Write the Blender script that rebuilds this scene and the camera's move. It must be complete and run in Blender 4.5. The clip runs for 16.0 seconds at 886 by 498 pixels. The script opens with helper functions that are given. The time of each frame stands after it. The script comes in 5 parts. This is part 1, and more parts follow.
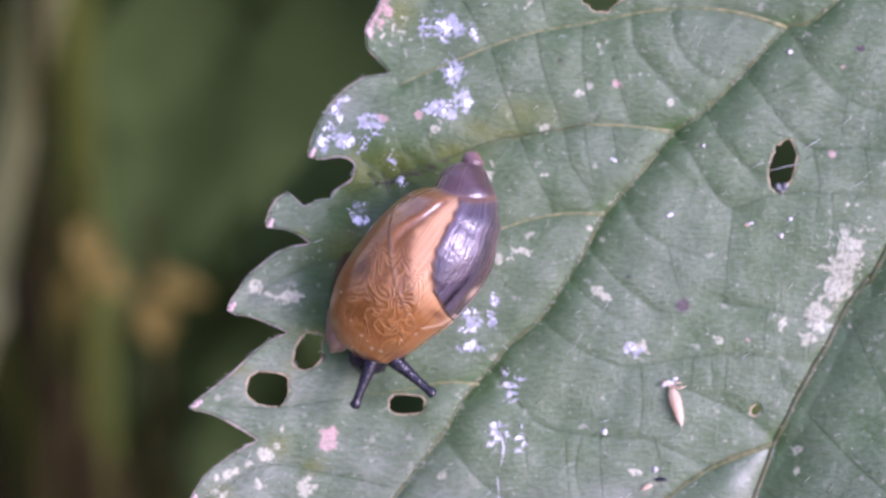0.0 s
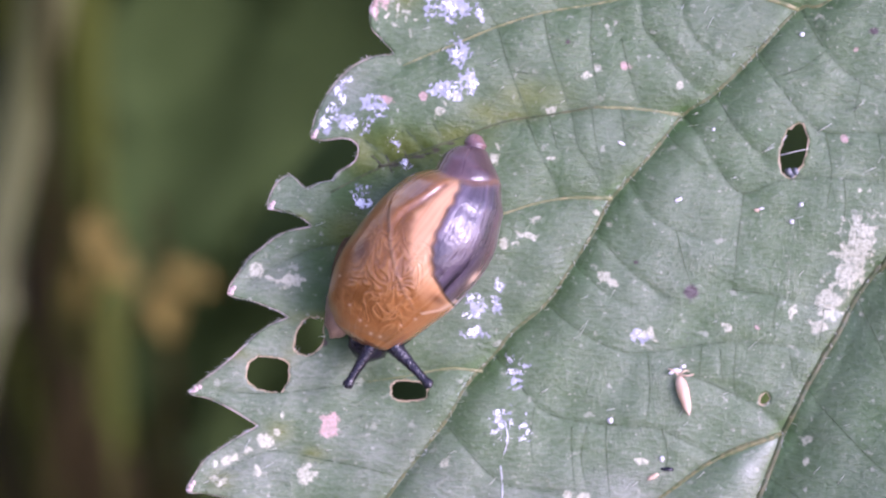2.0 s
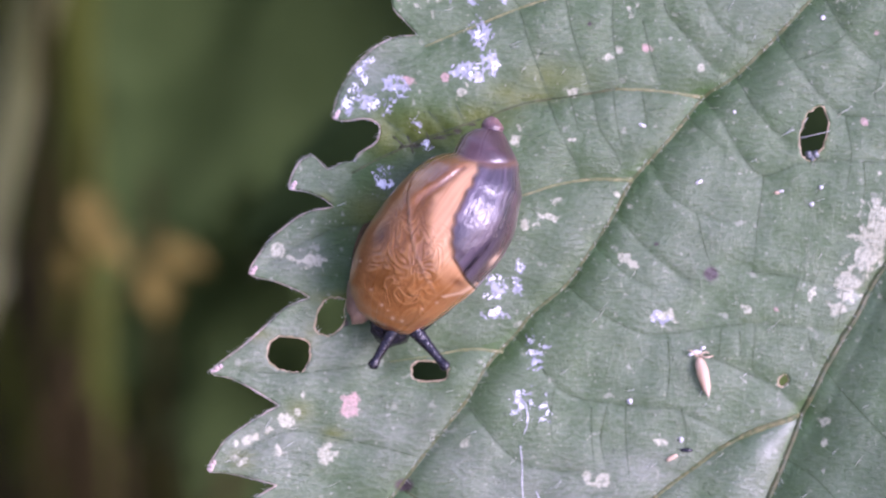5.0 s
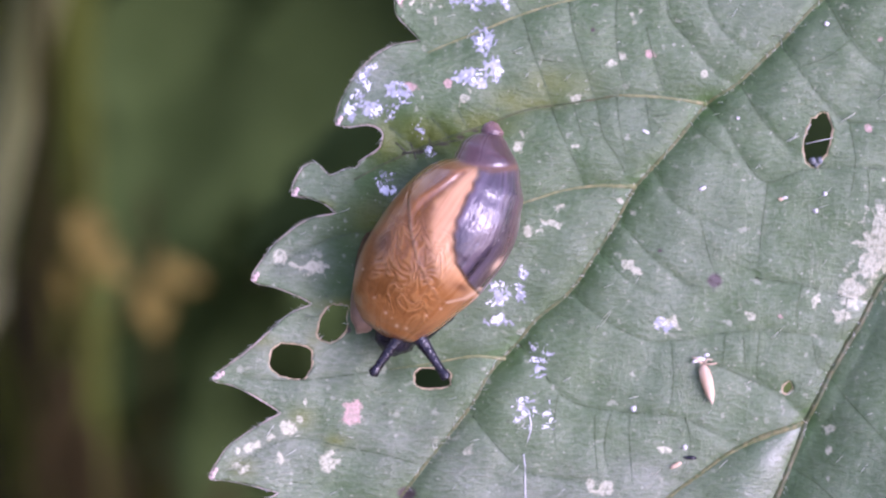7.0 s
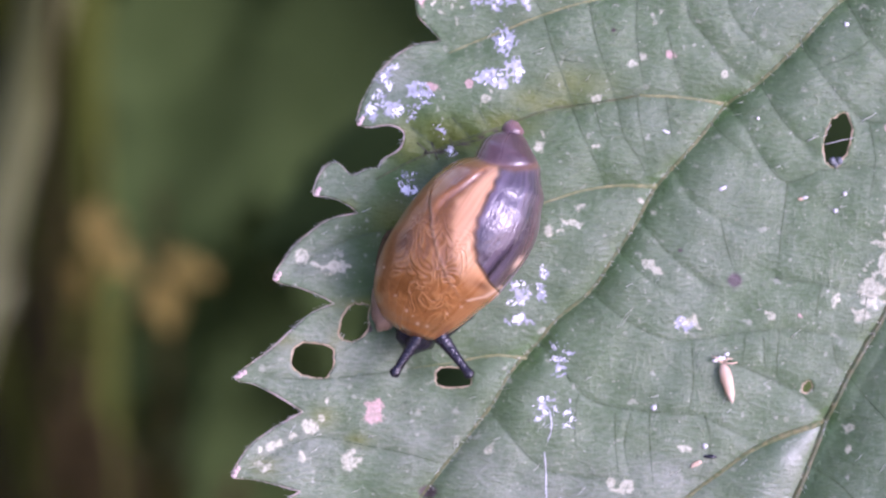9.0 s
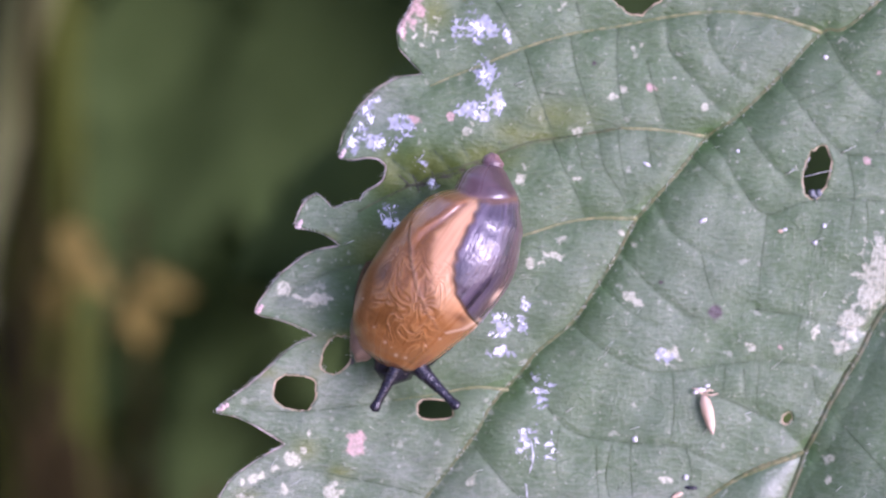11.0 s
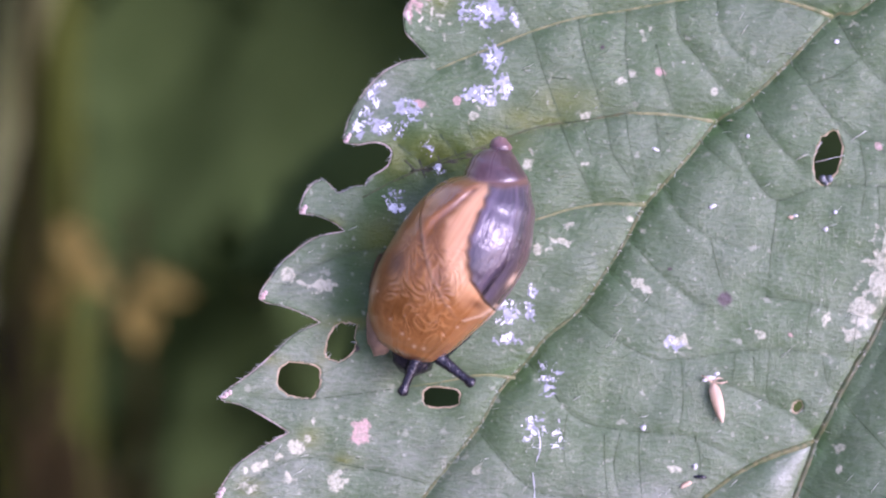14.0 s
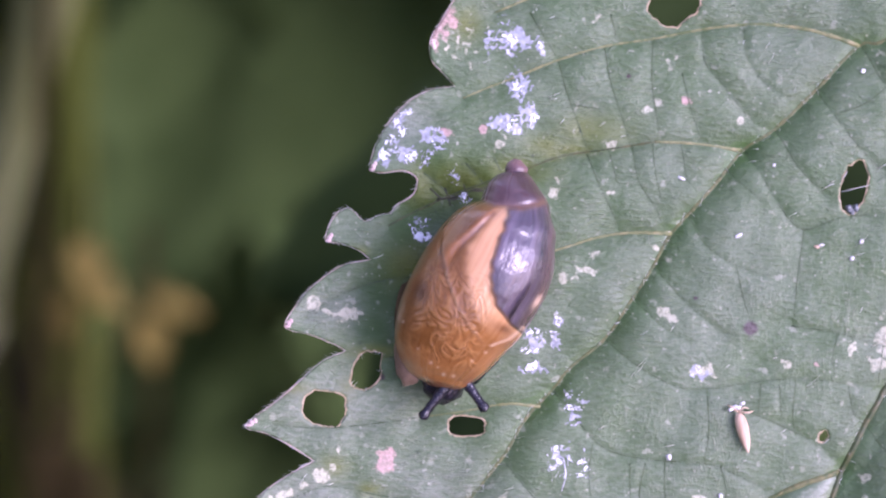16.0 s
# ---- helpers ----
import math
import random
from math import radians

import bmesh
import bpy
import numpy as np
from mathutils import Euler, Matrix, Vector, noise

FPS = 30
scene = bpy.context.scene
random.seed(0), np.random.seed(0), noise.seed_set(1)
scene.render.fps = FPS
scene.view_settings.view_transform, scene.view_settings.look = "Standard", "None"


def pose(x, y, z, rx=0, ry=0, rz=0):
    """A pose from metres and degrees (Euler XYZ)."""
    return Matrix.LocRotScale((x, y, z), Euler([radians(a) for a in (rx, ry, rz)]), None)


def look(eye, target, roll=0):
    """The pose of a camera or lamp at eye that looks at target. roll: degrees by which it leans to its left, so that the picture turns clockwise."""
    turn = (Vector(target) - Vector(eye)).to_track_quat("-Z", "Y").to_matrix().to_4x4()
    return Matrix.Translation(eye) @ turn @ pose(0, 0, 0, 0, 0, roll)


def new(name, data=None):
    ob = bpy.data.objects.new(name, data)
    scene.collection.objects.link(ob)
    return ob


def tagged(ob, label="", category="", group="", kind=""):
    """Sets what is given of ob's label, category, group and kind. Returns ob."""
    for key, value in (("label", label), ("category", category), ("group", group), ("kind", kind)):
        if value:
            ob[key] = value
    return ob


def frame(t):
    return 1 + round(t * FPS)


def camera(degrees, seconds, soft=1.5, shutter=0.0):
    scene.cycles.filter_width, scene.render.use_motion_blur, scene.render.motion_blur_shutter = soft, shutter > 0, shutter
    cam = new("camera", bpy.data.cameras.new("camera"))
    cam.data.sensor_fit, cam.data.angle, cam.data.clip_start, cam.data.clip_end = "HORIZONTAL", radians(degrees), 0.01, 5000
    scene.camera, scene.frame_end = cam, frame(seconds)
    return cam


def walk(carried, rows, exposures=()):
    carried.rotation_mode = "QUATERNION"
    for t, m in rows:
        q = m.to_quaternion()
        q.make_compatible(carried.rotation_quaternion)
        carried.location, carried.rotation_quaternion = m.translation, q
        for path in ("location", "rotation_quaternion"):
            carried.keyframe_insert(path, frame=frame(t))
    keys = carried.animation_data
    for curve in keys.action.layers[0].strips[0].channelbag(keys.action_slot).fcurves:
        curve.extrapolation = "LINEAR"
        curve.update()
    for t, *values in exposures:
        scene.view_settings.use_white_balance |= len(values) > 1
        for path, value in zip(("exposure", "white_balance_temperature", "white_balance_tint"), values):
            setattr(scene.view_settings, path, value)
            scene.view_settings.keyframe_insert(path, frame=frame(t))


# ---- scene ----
MM = 0.001
PITCH = radians(50)
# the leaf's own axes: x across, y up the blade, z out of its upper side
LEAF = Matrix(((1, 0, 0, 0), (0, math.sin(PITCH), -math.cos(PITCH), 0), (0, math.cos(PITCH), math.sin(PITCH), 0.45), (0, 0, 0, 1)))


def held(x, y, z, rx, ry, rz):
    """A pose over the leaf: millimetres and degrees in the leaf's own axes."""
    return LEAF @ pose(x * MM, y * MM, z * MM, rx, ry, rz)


# ---- camera ----
cam = camera(24, 16.0, soft=2.1)
cam.data.dof.use_dof = True
cam.data.dof.focus_distance = 0.1025
cam.data.dof.aperture_fstop = 26
walk(cam, [
    (0.0, held(0.053, -0.004, 106.959, 0.005, 0.025, -0.003)),
    (0.5, held(-0.013, -0.519, 105.806, -0.160, -0.285, 0.245)),
    (1.0, held(-1.387, 0.833, 105.770, -0.497, -0.114, -0.185)),
    (1.5, held(-0.479, 0.214, 106.181, -0.317, 0.667, 0.044)),
    (2.0, held(0.676, -0.708, 105.086, -0.050, 0.476, 0.368)),
    (2.5, held(-0.203, 0.156, 103.605, -0.919, 0.515, 0.164)),
    (3.0, held(-1.650, 0.117, 104.654, -0.817, 0.494, 0.339)),
    (3.5, held(-0.458, -1.602, 105.152, -0.316, 0.634, 0.381)),
    (4.0, held(0.545, 0.608, 104.881, -0.580, 0.269, 0.239)),
    (4.5, held(-2.396, 0.698, 105.136, -0.680, -0.482, 0.123)),
    (4.7, held(-1.685, -0.435, 105.400, -0.668, -0.228, 0.569)),
    (6.8, held(-2.144, -0.936, 105.174, -0.299, -0.664, 0.849)),
    (7.0, held(-2.150, -1.558, 104.933, 0.055, -0.410, 0.629)),
    (7.5, held(-1.857, -2.476, 105.109, -0.273, -0.554, 0.568)),
    (8.0, held(-1.833, -2.387, 105.478, -0.348, -0.302, 0.693)),
    (8.5, held(-2.155, -2.388, 105.265, -0.090, -0.518, 0.769)),
    (9.0, held(-2.971, -1.209, 105.361, -0.151, -0.271, 0.648)),
    (9.5, held(-2.436, -1.012, 105.814, 0.133, -0.452, 0.616)),
    (9.7, held(-3.887, 0.319, 105.688, -0.370, -1.424, 0.639)),
    (11.8, held(-3.305, -0.836, 105.395, 0.283, -0.850, 0.613)),
    (12.0, held(-3.400, -1.068, 105.308, 0.249, -0.996, 0.701)),
    (12.5, held(-2.517, -0.602, 105.087, 0.224, -0.922, 0.773)),
    (13.0, held(-2.792, 0.014, 104.835, 0.553, -0.746, 0.633)),
    (13.5, held(-4.614, -1.882, 103.867, 0.469, -0.947, 0.751)),
    (14.0, held(-3.864, -1.145, 104.335, 0.317, -1.103, 0.662)),
    (14.5, held(-3.622, 0.311, 103.652, -0.042, -1.650, 0.547)),
    (15.0, held(-4.299, -0.129, 103.948, 0.215, -1.206, 0.561)),
    (15.5, held(-3.871, -0.254, 104.605, 0.543, -0.760, 0.656)),
    (16.0, held(-4.983, -0.416, 104.231, 0.691, -1.009, 0.806)),
], exposures=[(t, e, 5850, 54) for t, e in ((0, 1.46), (1, 1.46), (2, 1.62), (2.7, 1.65), (3.5, 1.57), (4.5, 1.5), (8.5, 1.54), (9.5, 1.52), (16, 1.51))])

# ---- light ----
world = bpy.data.worlds.new("sky")
scene.world = world
world.use_nodes = True
wn = world.node_tree
sky = wn.nodes.new("ShaderNodeTexSky")
sky.sky_type = "NISHITA"
sky.sun_disc = False
sky.sun_elevation = radians(36)
sky.sun_rotation = radians(125)
sky.air_density, sky.dust_density = 1.6, 1.0
wn.nodes["Background"].inputs["Strength"].default_value = 0.13
haze = wn.nodes.new("ShaderNodeHueSaturation")      # thin cloud pales the sky
haze.inputs["Saturation"].default_value = 0.75
wn.links.new(sky.outputs[0], haze.inputs["Color"])
wn.links.new(haze.outputs[0], wn.nodes["Background"].inputs["Color"])
sun = new("sun", bpy.data.lights.new("sun", "SUN"))
sun.data.energy, sun.data.angle, sun.data.color = 1.05, radians(30), (0.95, 0.96, 1.0)
sun.matrix_world = LEAF @ look((0.71, 0.12, 0.71), (0, 0, 0))

# ---- materials ----


def material(name, colour, rough=0.6, metal=0.0):
    m = bpy.data.materials.new(name)
    m.use_nodes = True
    b = m.node_tree.nodes["Principled BSDF"]
    b.inputs["Base Color"].default_value = (*colour, 1)
    b.inputs["Roughness"].default_value = rough
    b.inputs["Metallic"].default_value = metal
    return m, m.node_tree, b


def tex(nt, kind, scale, stretch=(1, 1, 1), detail=4.0, distort=0.0, turn=0.0, warp=0.0, along=""):
    """A noise or voronoi texture in object space, or along a mesh's own coordinates, scale in features a millimetre."""
    co = nt.nodes.new("ShaderNodeAttribute" if along else "ShaderNodeTexCoord")
    if along:
        co.attribute_name = along
    mp = nt.nodes.new("ShaderNodeMapping")
    mp.inputs["Scale"].default_value = stretch
    mp.inputs["Rotation"].default_value[2] = radians(turn)
    nt.links.new(co.outputs["Vector" if along else "Object"], mp.inputs["Vector"])
    n = nt.nodes.new("ShaderNodeTexNoise" if kind == "noise" else "ShaderNodeTexVoronoi")
    n.inputs["Scale"].default_value = scale * 1000
    if kind == "noise":
        n.inputs["Detail"].default_value = detail
        n.inputs["Distortion"].default_value = distort
    else:
        n.feature = "DISTANCE_TO_EDGE"
    way = mp.outputs[0]
    if warp:                                            # bends the pattern by up to warp millimetres
        w = nt.nodes.new("ShaderNodeTexNoise")
        w.inputs["Scale"].default_value = scale * 1300
        nt.links.new(way, w.inputs["Vector"])
        v = nt.nodes.new("ShaderNodeVectorMath")
        v.operation = "MULTIPLY_ADD"
        nt.links.new(w.outputs["Color"], v.inputs[0])
        v.inputs[1].default_value = (warp * MM,) * 3
        nt.links.new(way, v.inputs[2])
        way = v.outputs[0]
    nt.links.new(way, n.inputs["Vector"])
    return n.outputs["Fac" if kind == "noise" else "Distance"]


def ramp(nt, value, lo, hi, a=0.0, b=1.0):
    r = nt.nodes.new("ShaderNodeMapRange")
    r.inputs["From Min"].default_value, r.inputs["From Max"].default_value = lo, hi
    r.inputs["To Min"].default_value, r.inputs["To Max"].default_value = a, b
    nt.links.new(value, r.inputs["Value"])
    return r.outputs[0]


def math_node(nt, op, a, b):
    n = nt.nodes.new("ShaderNodeMath")
    n.operation = op
    for i, v in enumerate((a, b)):
        if isinstance(v, (int, float)):
            n.inputs[i].default_value = v
        else:
            nt.links.new(v, n.inputs[i])
    return n.outputs[0]


def blend(nt, fac, a, b, mode="MIX"):
    n = nt.nodes.new("ShaderNodeMix")
    n.data_type, n.blend_type = "RGBA", mode
    for i, v in ((0, fac), (6, a), (7, b)):
        if isinstance(v, tuple):
            n.inputs[i].default_value = (*v, 1)
        elif isinstance(v, (int, float)):
            n.inputs[i].default_value = v
        else:
            nt.links.new(v, n.inputs[i])
    return n.outputs[2]


def attr(nt, name):
    n = nt.nodes.new("ShaderNodeAttribute")
    n.attribute_name = name
    return n.outputs["Fac"]


def bump(nt, b, layers):
    """Layers of (height, depth in millimetres)."""
    last = None
    for h, depth in layers:
        n = nt.nodes.new("ShaderNodeBump")
        n.inputs["Distance"].default_value = depth * MM
        nt.links.new(h, n.inputs["Height"])
        if last:
            nt.links.new(last, n.inputs["Normal"])
        last = n.outputs[0]
    nt.links.new(last, b.inputs["Normal"])


def make_leaf_material():
    m, nt, b = material("nettle_leaf", (0.09, 0.15, 0.08), 0.5)
    fine = tex(nt, "noise", 4.0, (0.6, 1.3, 1), 6)
    grit = tex(nt, "noise", 9.0, detail=4)
    mid = tex(nt, "noise", 0.5, detail=6)
    big = tex(nt, "noise", 0.14, detail=4)
    net = tex(nt, "voronoi", 0.5, (1.3, 0.7, 1), warp=0.9)
    c = blend(nt, ramp(nt, mid, 0.35, 0.68), (0.044, 0.1, 0.018), (0.081, 0.14, 0.044))
    c = blend(nt, ramp(nt, big, 0.42, 0.62, 0, 0.45), c, (0.098, 0.14, 0.075))
    c = blend(nt, ramp(nt, fine, 0.45, 0.66, 0, 0.3), c, (0.19, 0.225, 0.15))
    # short fine wrinkles: across the blade, and up it in a few places
    across = ramp(nt, math_node(nt, "ABSOLUTE", math_node(nt, "SUBTRACT", tex(nt, "noise", 1.7, (0.45, 1.9, 1), 3), 0.5), 0), 0.0, 0.035, 1, 0)
    upward = ramp(nt, math_node(nt, "ABSOLUTE", math_node(nt, "SUBTRACT", tex(nt, "noise", 1.7, (2.0, 0.4, 1), 3), 0.5), 0), 0.0, 0.035, 1, 0)
    strand = nt.nodes.new("ShaderNodeMix")
    for i, v in ((0, attr(nt, "upright")), (2, across), (3, upward)):
        nt.links.new(v, strand.inputs[i])
    strand = math_node(nt, "MULTIPLY", strand.outputs[0], ramp(nt, mid, 0.38, 0.6))
    c = blend(nt, math_node(nt, "MULTIPLY", strand, 0.22), c, (0.3, 0.33, 0.24))
    c = blend(nt, ramp(nt, fine, 0.3, 0.44, 0.4, 0), c, (0.035, 0.075, 0.018))
    c = blend(nt, ramp(nt, grit, 0.55, 0.72, 0, 0.22), c, (0.26, 0.28, 0.2))
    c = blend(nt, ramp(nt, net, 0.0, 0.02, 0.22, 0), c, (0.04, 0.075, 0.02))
    # greener tissue beside the veins, darkened as well for the shade of their grooves
    lush_shade = math_node(nt, "MULTIPLY", attr(nt, "lush_shade"), ramp(nt, mid, 0.3, 0.6, 0.92, 0.62))
    c = blend(nt, lush_shade, c, (0.038, 0.1, 0.012))
    # slime-wet leaf round the shell, with the shell's shade put into the colour
    c = blend(nt, math_node(nt, "MULTIPLY", attr(nt, "wet"), 0.55), c, (0.03, 0.08, 0.01))
    yel = math_node(nt, "MULTIPLY", attr(nt, "yellowing"), ramp(nt, mid, 0.3, 0.6, 0.65, 1.0))
    c = blend(nt, yel, c, (0.11, 0.14, 0.01))
    c = blend(nt, math_node(nt, "MULTIPLY", attr(nt, "dull"), ramp(nt, fine, 0.3, 0.6, 0.25, 0.65)), c, (0.2, 0.225, 0.165))
    ragged = tex(nt, "noise", 2.4, detail=6)
    spotty = tex(nt, "noise", 6.0, (1, 0.7, 1), detail=3)
    edge = ramp(nt, math_node(nt, "ADD", attr(nt, "lesion"), math_node(nt, "MULTIPLY", ragged, 1.6)), 1.18, 1.3)
    edge = math_node(nt, "MULTIPLY", edge, ramp(nt, spotty, 0.35, 0.55, 0.3, 0.9))
    c = blend(nt, edge, c, (0.5, 0.5, 0.35))
    rus = ramp(nt, math_node(nt, "ADD", attr(nt, "russet"), math_node(nt, "MULTIPLY", ragged, 1.6)), 1.2, 1.36)
    c = blend(nt, math_node(nt, "MULTIPLY", rus, ramp(nt, spotty, 0.35, 0.6, 0.45, 0.9)), c, (0.55, 0.34, 0.3))
    dark = ramp(nt, math_node(nt, "ADD", attr(nt, "necrosis"), math_node(nt, "MULTIPLY", ragged, 0.5)), 0.65, 0.95)
    c = blend(nt, math_node(nt, "MULTIPLY", dark, 0.85), c, (0.045, 0.014, 0.022))
    specks = tex(nt, "noise", 1.5, detail=2)
    c = blend(nt, ramp(nt, specks, 0.66, 0.74, 0, 0.5), c, (0.38, 0.4, 0.29))
    dots = tex(nt, "noise", 3.4, detail=2)
    c = blend(nt, ramp(nt, dots, 0.69, 0.73, 0, 0.6), c, (0.4, 0.41, 0.31))
    c = blend(nt, ramp(nt, dots, 0.27, 0.31, 0.6, 0), c, (0.03, 0.05, 0.015))
    # shade in the vein grooves, put into the colour
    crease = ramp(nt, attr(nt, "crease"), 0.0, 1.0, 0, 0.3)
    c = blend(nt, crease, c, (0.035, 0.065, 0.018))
    nt.links.new(c, b.inputs["Base Color"])
    rough = math_node(nt, "SUBTRACT", ramp(nt, mid, 0.3, 0.7, 0.52, 0.43), math_node(nt, "MULTIPLY", attr(nt, "gloss"), 0.16))
    nt.links.new(rough, b.inputs["Roughness"])
    nt.links.new(ramp(nt, attr(nt, "wet"), 0, 1, 0.8, 0.4), b.inputs["Specular IOR Level"])
    nt.links.new(math_node(nt, "MULTIPLY", attr(nt, "gloss"), 0.45), b.inputs["Coat Weight"])
    b.inputs["Coat Roughness"].default_value = 0.32
    b.inputs["Coat IOR"].default_value = 1.7
    bump(nt, b, [(mid, 0.07), (fine, 0.07), (strand, 0.02), (grit, 0.035)])
    return m


def simple(name, a, c2, scale, rough=0.6, depth=0.03, stretch=(1, 1, 1), spec=0.5, detail=5):
    """Two colours by noise, with the same noise as relief."""
    m, nt, b = material(name, a, rough)
    n = tex(nt, "noise", scale, stretch, detail)
    nt.links.new(blend(nt, ramp(nt, n, 0.35, 0.65), a, c2), b.inputs["Base Color"])
    b.inputs["Specular IOR Level"].default_value = spec
    if depth:
        bump(nt, b, [(n, depth)])
    return m


def make_shell_material():
    m, nt, b = material("amber_shell", (0.4, 0.18, 0.05), 0.22)
    mottle = tex(nt, "noise", 0.45, detail=4)
    streak = tex(nt, "noise", 0.8, (1.5, 0.2, 1), 6, 0.5, along="flow")
    thread = tex(nt, "noise", 4.0, (1.6, 0.1, 1), 3, 0.1, along="flow")
    ring = tex(nt, "noise", 0.85, (1.1, 0.75, 1), 2, 0.7, -15)
    grain = tex(nt, "noise", 5.0, detail=4)
    amber = blend(nt, ramp(nt, mottle, 0.35, 0.65), (0.19, 0.072, 0.015), (0.33, 0.135, 0.038))
    amber = blend(nt, ramp(nt, grain, 0.4, 0.7, 0, 0.25), amber, (0.44, 0.19, 0.055))
    amber = blend(nt, ramp(nt, thread, 0.5, 0.7, 0, 0.25), amber, (0.14, 0.045, 0.008))
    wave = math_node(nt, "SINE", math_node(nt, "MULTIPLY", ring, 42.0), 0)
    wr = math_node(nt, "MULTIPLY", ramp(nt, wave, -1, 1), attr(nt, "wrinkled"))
    # light on the wrinkles' ridges and shade in their troughs, put into the colour
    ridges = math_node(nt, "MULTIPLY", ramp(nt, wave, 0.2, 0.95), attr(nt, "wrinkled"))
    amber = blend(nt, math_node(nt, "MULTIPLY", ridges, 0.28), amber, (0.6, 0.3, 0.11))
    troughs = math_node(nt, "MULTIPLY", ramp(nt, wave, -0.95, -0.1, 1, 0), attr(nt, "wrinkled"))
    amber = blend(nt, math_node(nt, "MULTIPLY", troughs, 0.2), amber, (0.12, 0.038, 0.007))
    amber = blend(nt, attr(nt, "band"), amber, blend(nt, ramp(nt, thread, 0.4, 0.7), (0.68, 0.37, 0.18), (0.58, 0.28, 0.12)))
    # shade in the shoulder groove, painted as a notched dark brown line
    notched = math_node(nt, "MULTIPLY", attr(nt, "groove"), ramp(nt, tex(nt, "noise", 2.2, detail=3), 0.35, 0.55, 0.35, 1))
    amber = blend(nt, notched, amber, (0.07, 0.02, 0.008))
    amber = blend(nt, attr(nt, "spot_shade"), amber, (0.075, 0.022, 0.008))
    darkc = blend(nt, ramp(nt, streak, 0.38, 0.62), (0.012, 0.007, 0.013), (0.115, 0.085, 0.115))
    darkc = blend(nt, attr(nt, "outer"), darkc, (0.085, 0.04, 0.035))
    c = blend(nt, attr(nt, "dark"), amber, darkc)
    spire = blend(nt, ramp(nt, mottle, 0.35, 0.6), (0.065, 0.03, 0.032), (0.18, 0.1, 0.1))
    spire = blend(nt, attr(nt, "apex"), spire, (0.36, 0.19, 0.17))
    c = blend(nt, attr(nt, "spire"), c, spire)
    # pale lip and tan streak, with small highlights painted in the same colour
    c = blend(nt, attr(nt, "lip_glints"), c, (0.74, 0.5, 0.34))
    nt.links.new(c, b.inputs["Base Color"])
    b.inputs["Coat Weight"].default_value = 1.0
    b.inputs["Coat Roughness"].default_value = 0.19
    b.inputs["Specular IOR Level"].default_value = 0.35
    b.inputs["Coat IOR"].default_value = 1.6
    nt.links.new(ramp(nt, streak, 0.3, 0.7, 0.22, 0.4), b.inputs["Roughness"])
    flank = math_node(nt, "MULTIPLY", streak, ramp(nt, attr(nt, "dark"), 0, 1, 0.2, 1))
    bump(nt, b, [(mottle, 0.08), (math_node(nt, "MULTIPLY", tex(nt, "noise", 1.1, detail=3), attr(nt, "dark")), 0.12), (flank, 0.16), (thread, 0.01), (wr, 0.02)])
    n = b.inputs["Normal"].links[0].from_socket
    nt.links.new(n, b.inputs["Coat Normal"])
    return m


M_LEAF = make_leaf_material()
M_VEIN = simple("leaf_vein", (0.055, 0.085, 0.02), (0.16, 0.15, 0.055), 3.6, 0.55, 0.06)
M_VEIN_PALE = simple("side_vein", (0.09, 0.125, 0.035), (0.27, 0.25, 0.11), 2.2, 0.55, 0.03)
M_VEIN_BROWN = simple("brown_vein", (0.03, 0.055, 0.011), (0.085, 0.085, 0.028), 3.0, 0.5, 0.03)
M_VEIN_BLACK = simple("blackened_vein", (0.014, 0.016, 0.007), (0.05, 0.05, 0.018), 3.0, 0.4, 0.03)
M_VEIN_DARK = simple("fine_vein", (0.028, 0.055, 0.015), (0.06, 0.095, 0.035), 1.2, 0.6, 0.02)
M_RIM = simple("dry_rim", (0.36, 0.28, 0.15), (0.58, 0.44, 0.29), 2.0, 0.7, 0.03)
M_MARGIN = simple("leaf_margin", (0.3, 0.26, 0.19), (0.55, 0.43, 0.38), 0.5, 0.6, 0.03)
M_TIP = simple("tooth_tip", (0.6, 0.42, 0.4), (0.7, 0.55, 0.5), 2.0, 0.6, 0.02)
M_HAIR = simple("leaf_hair", (0.6, 0.6, 0.48), (0.75, 0.74, 0.66), 1.0, 0.45, 0)
for m in (M_MARGIN, M_HAIR, M_TIP):
    b = m.node_tree.nodes["Principled BSDF"]
    b.inputs["Subsurface Weight"].default_value = 0.6
    b.inputs["Subsurface Radius"].default_value = (0.3, 0.25, 0.2)
    b.inputs["Subsurface Scale"].default_value = 0.4 * MM
# slime: the sky's glints on wet slime are put into its pale colour
M_SLIME = simple("slime_glint", (0.75, 0.76, 0.8), (0.92, 0.93, 0.95), 1.6, 0.14, 0.05, spec=1.0)
M_FILM = simple("slime_film", (0.47, 0.49, 0.55), (0.7, 0.72, 0.8), 2.5, 0.12, 0.08, spec=1.0)
M_FILM.node_tree.nodes["Principled BSDF"].inputs["Alpha"].default_value = 0.5
M_DROP = simple("wet_drop", (0.04, 0.05, 0.04), (0.2, 0.22, 0.24), 3.0, 0.08, 0.12, spec=1.0)
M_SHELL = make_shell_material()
M_SKIN = simple("snail_skin", (0.005, 0.0045, 0.009), (0.018, 0.015, 0.024), 3.0, 0.18, 0.09, spec=0.55)
M_MANTLE = simple("snail_mantle", (0.17, 0.105, 0.07), (0.27, 0.175, 0.12), 1.5, 0.35, 0.05)
M_EDGE = simple("mantle_edge", (0.05, 0.028, 0.012), (0.1, 0.06, 0.028), 1.5, 0.75, 0.06, spec=0.2)
M_HUSK = simple("seed_husk", (0.52, 0.34, 0.21), (0.76, 0.58, 0.43), 1.0, 0.55, 0.04, (3, 0.5, 1))
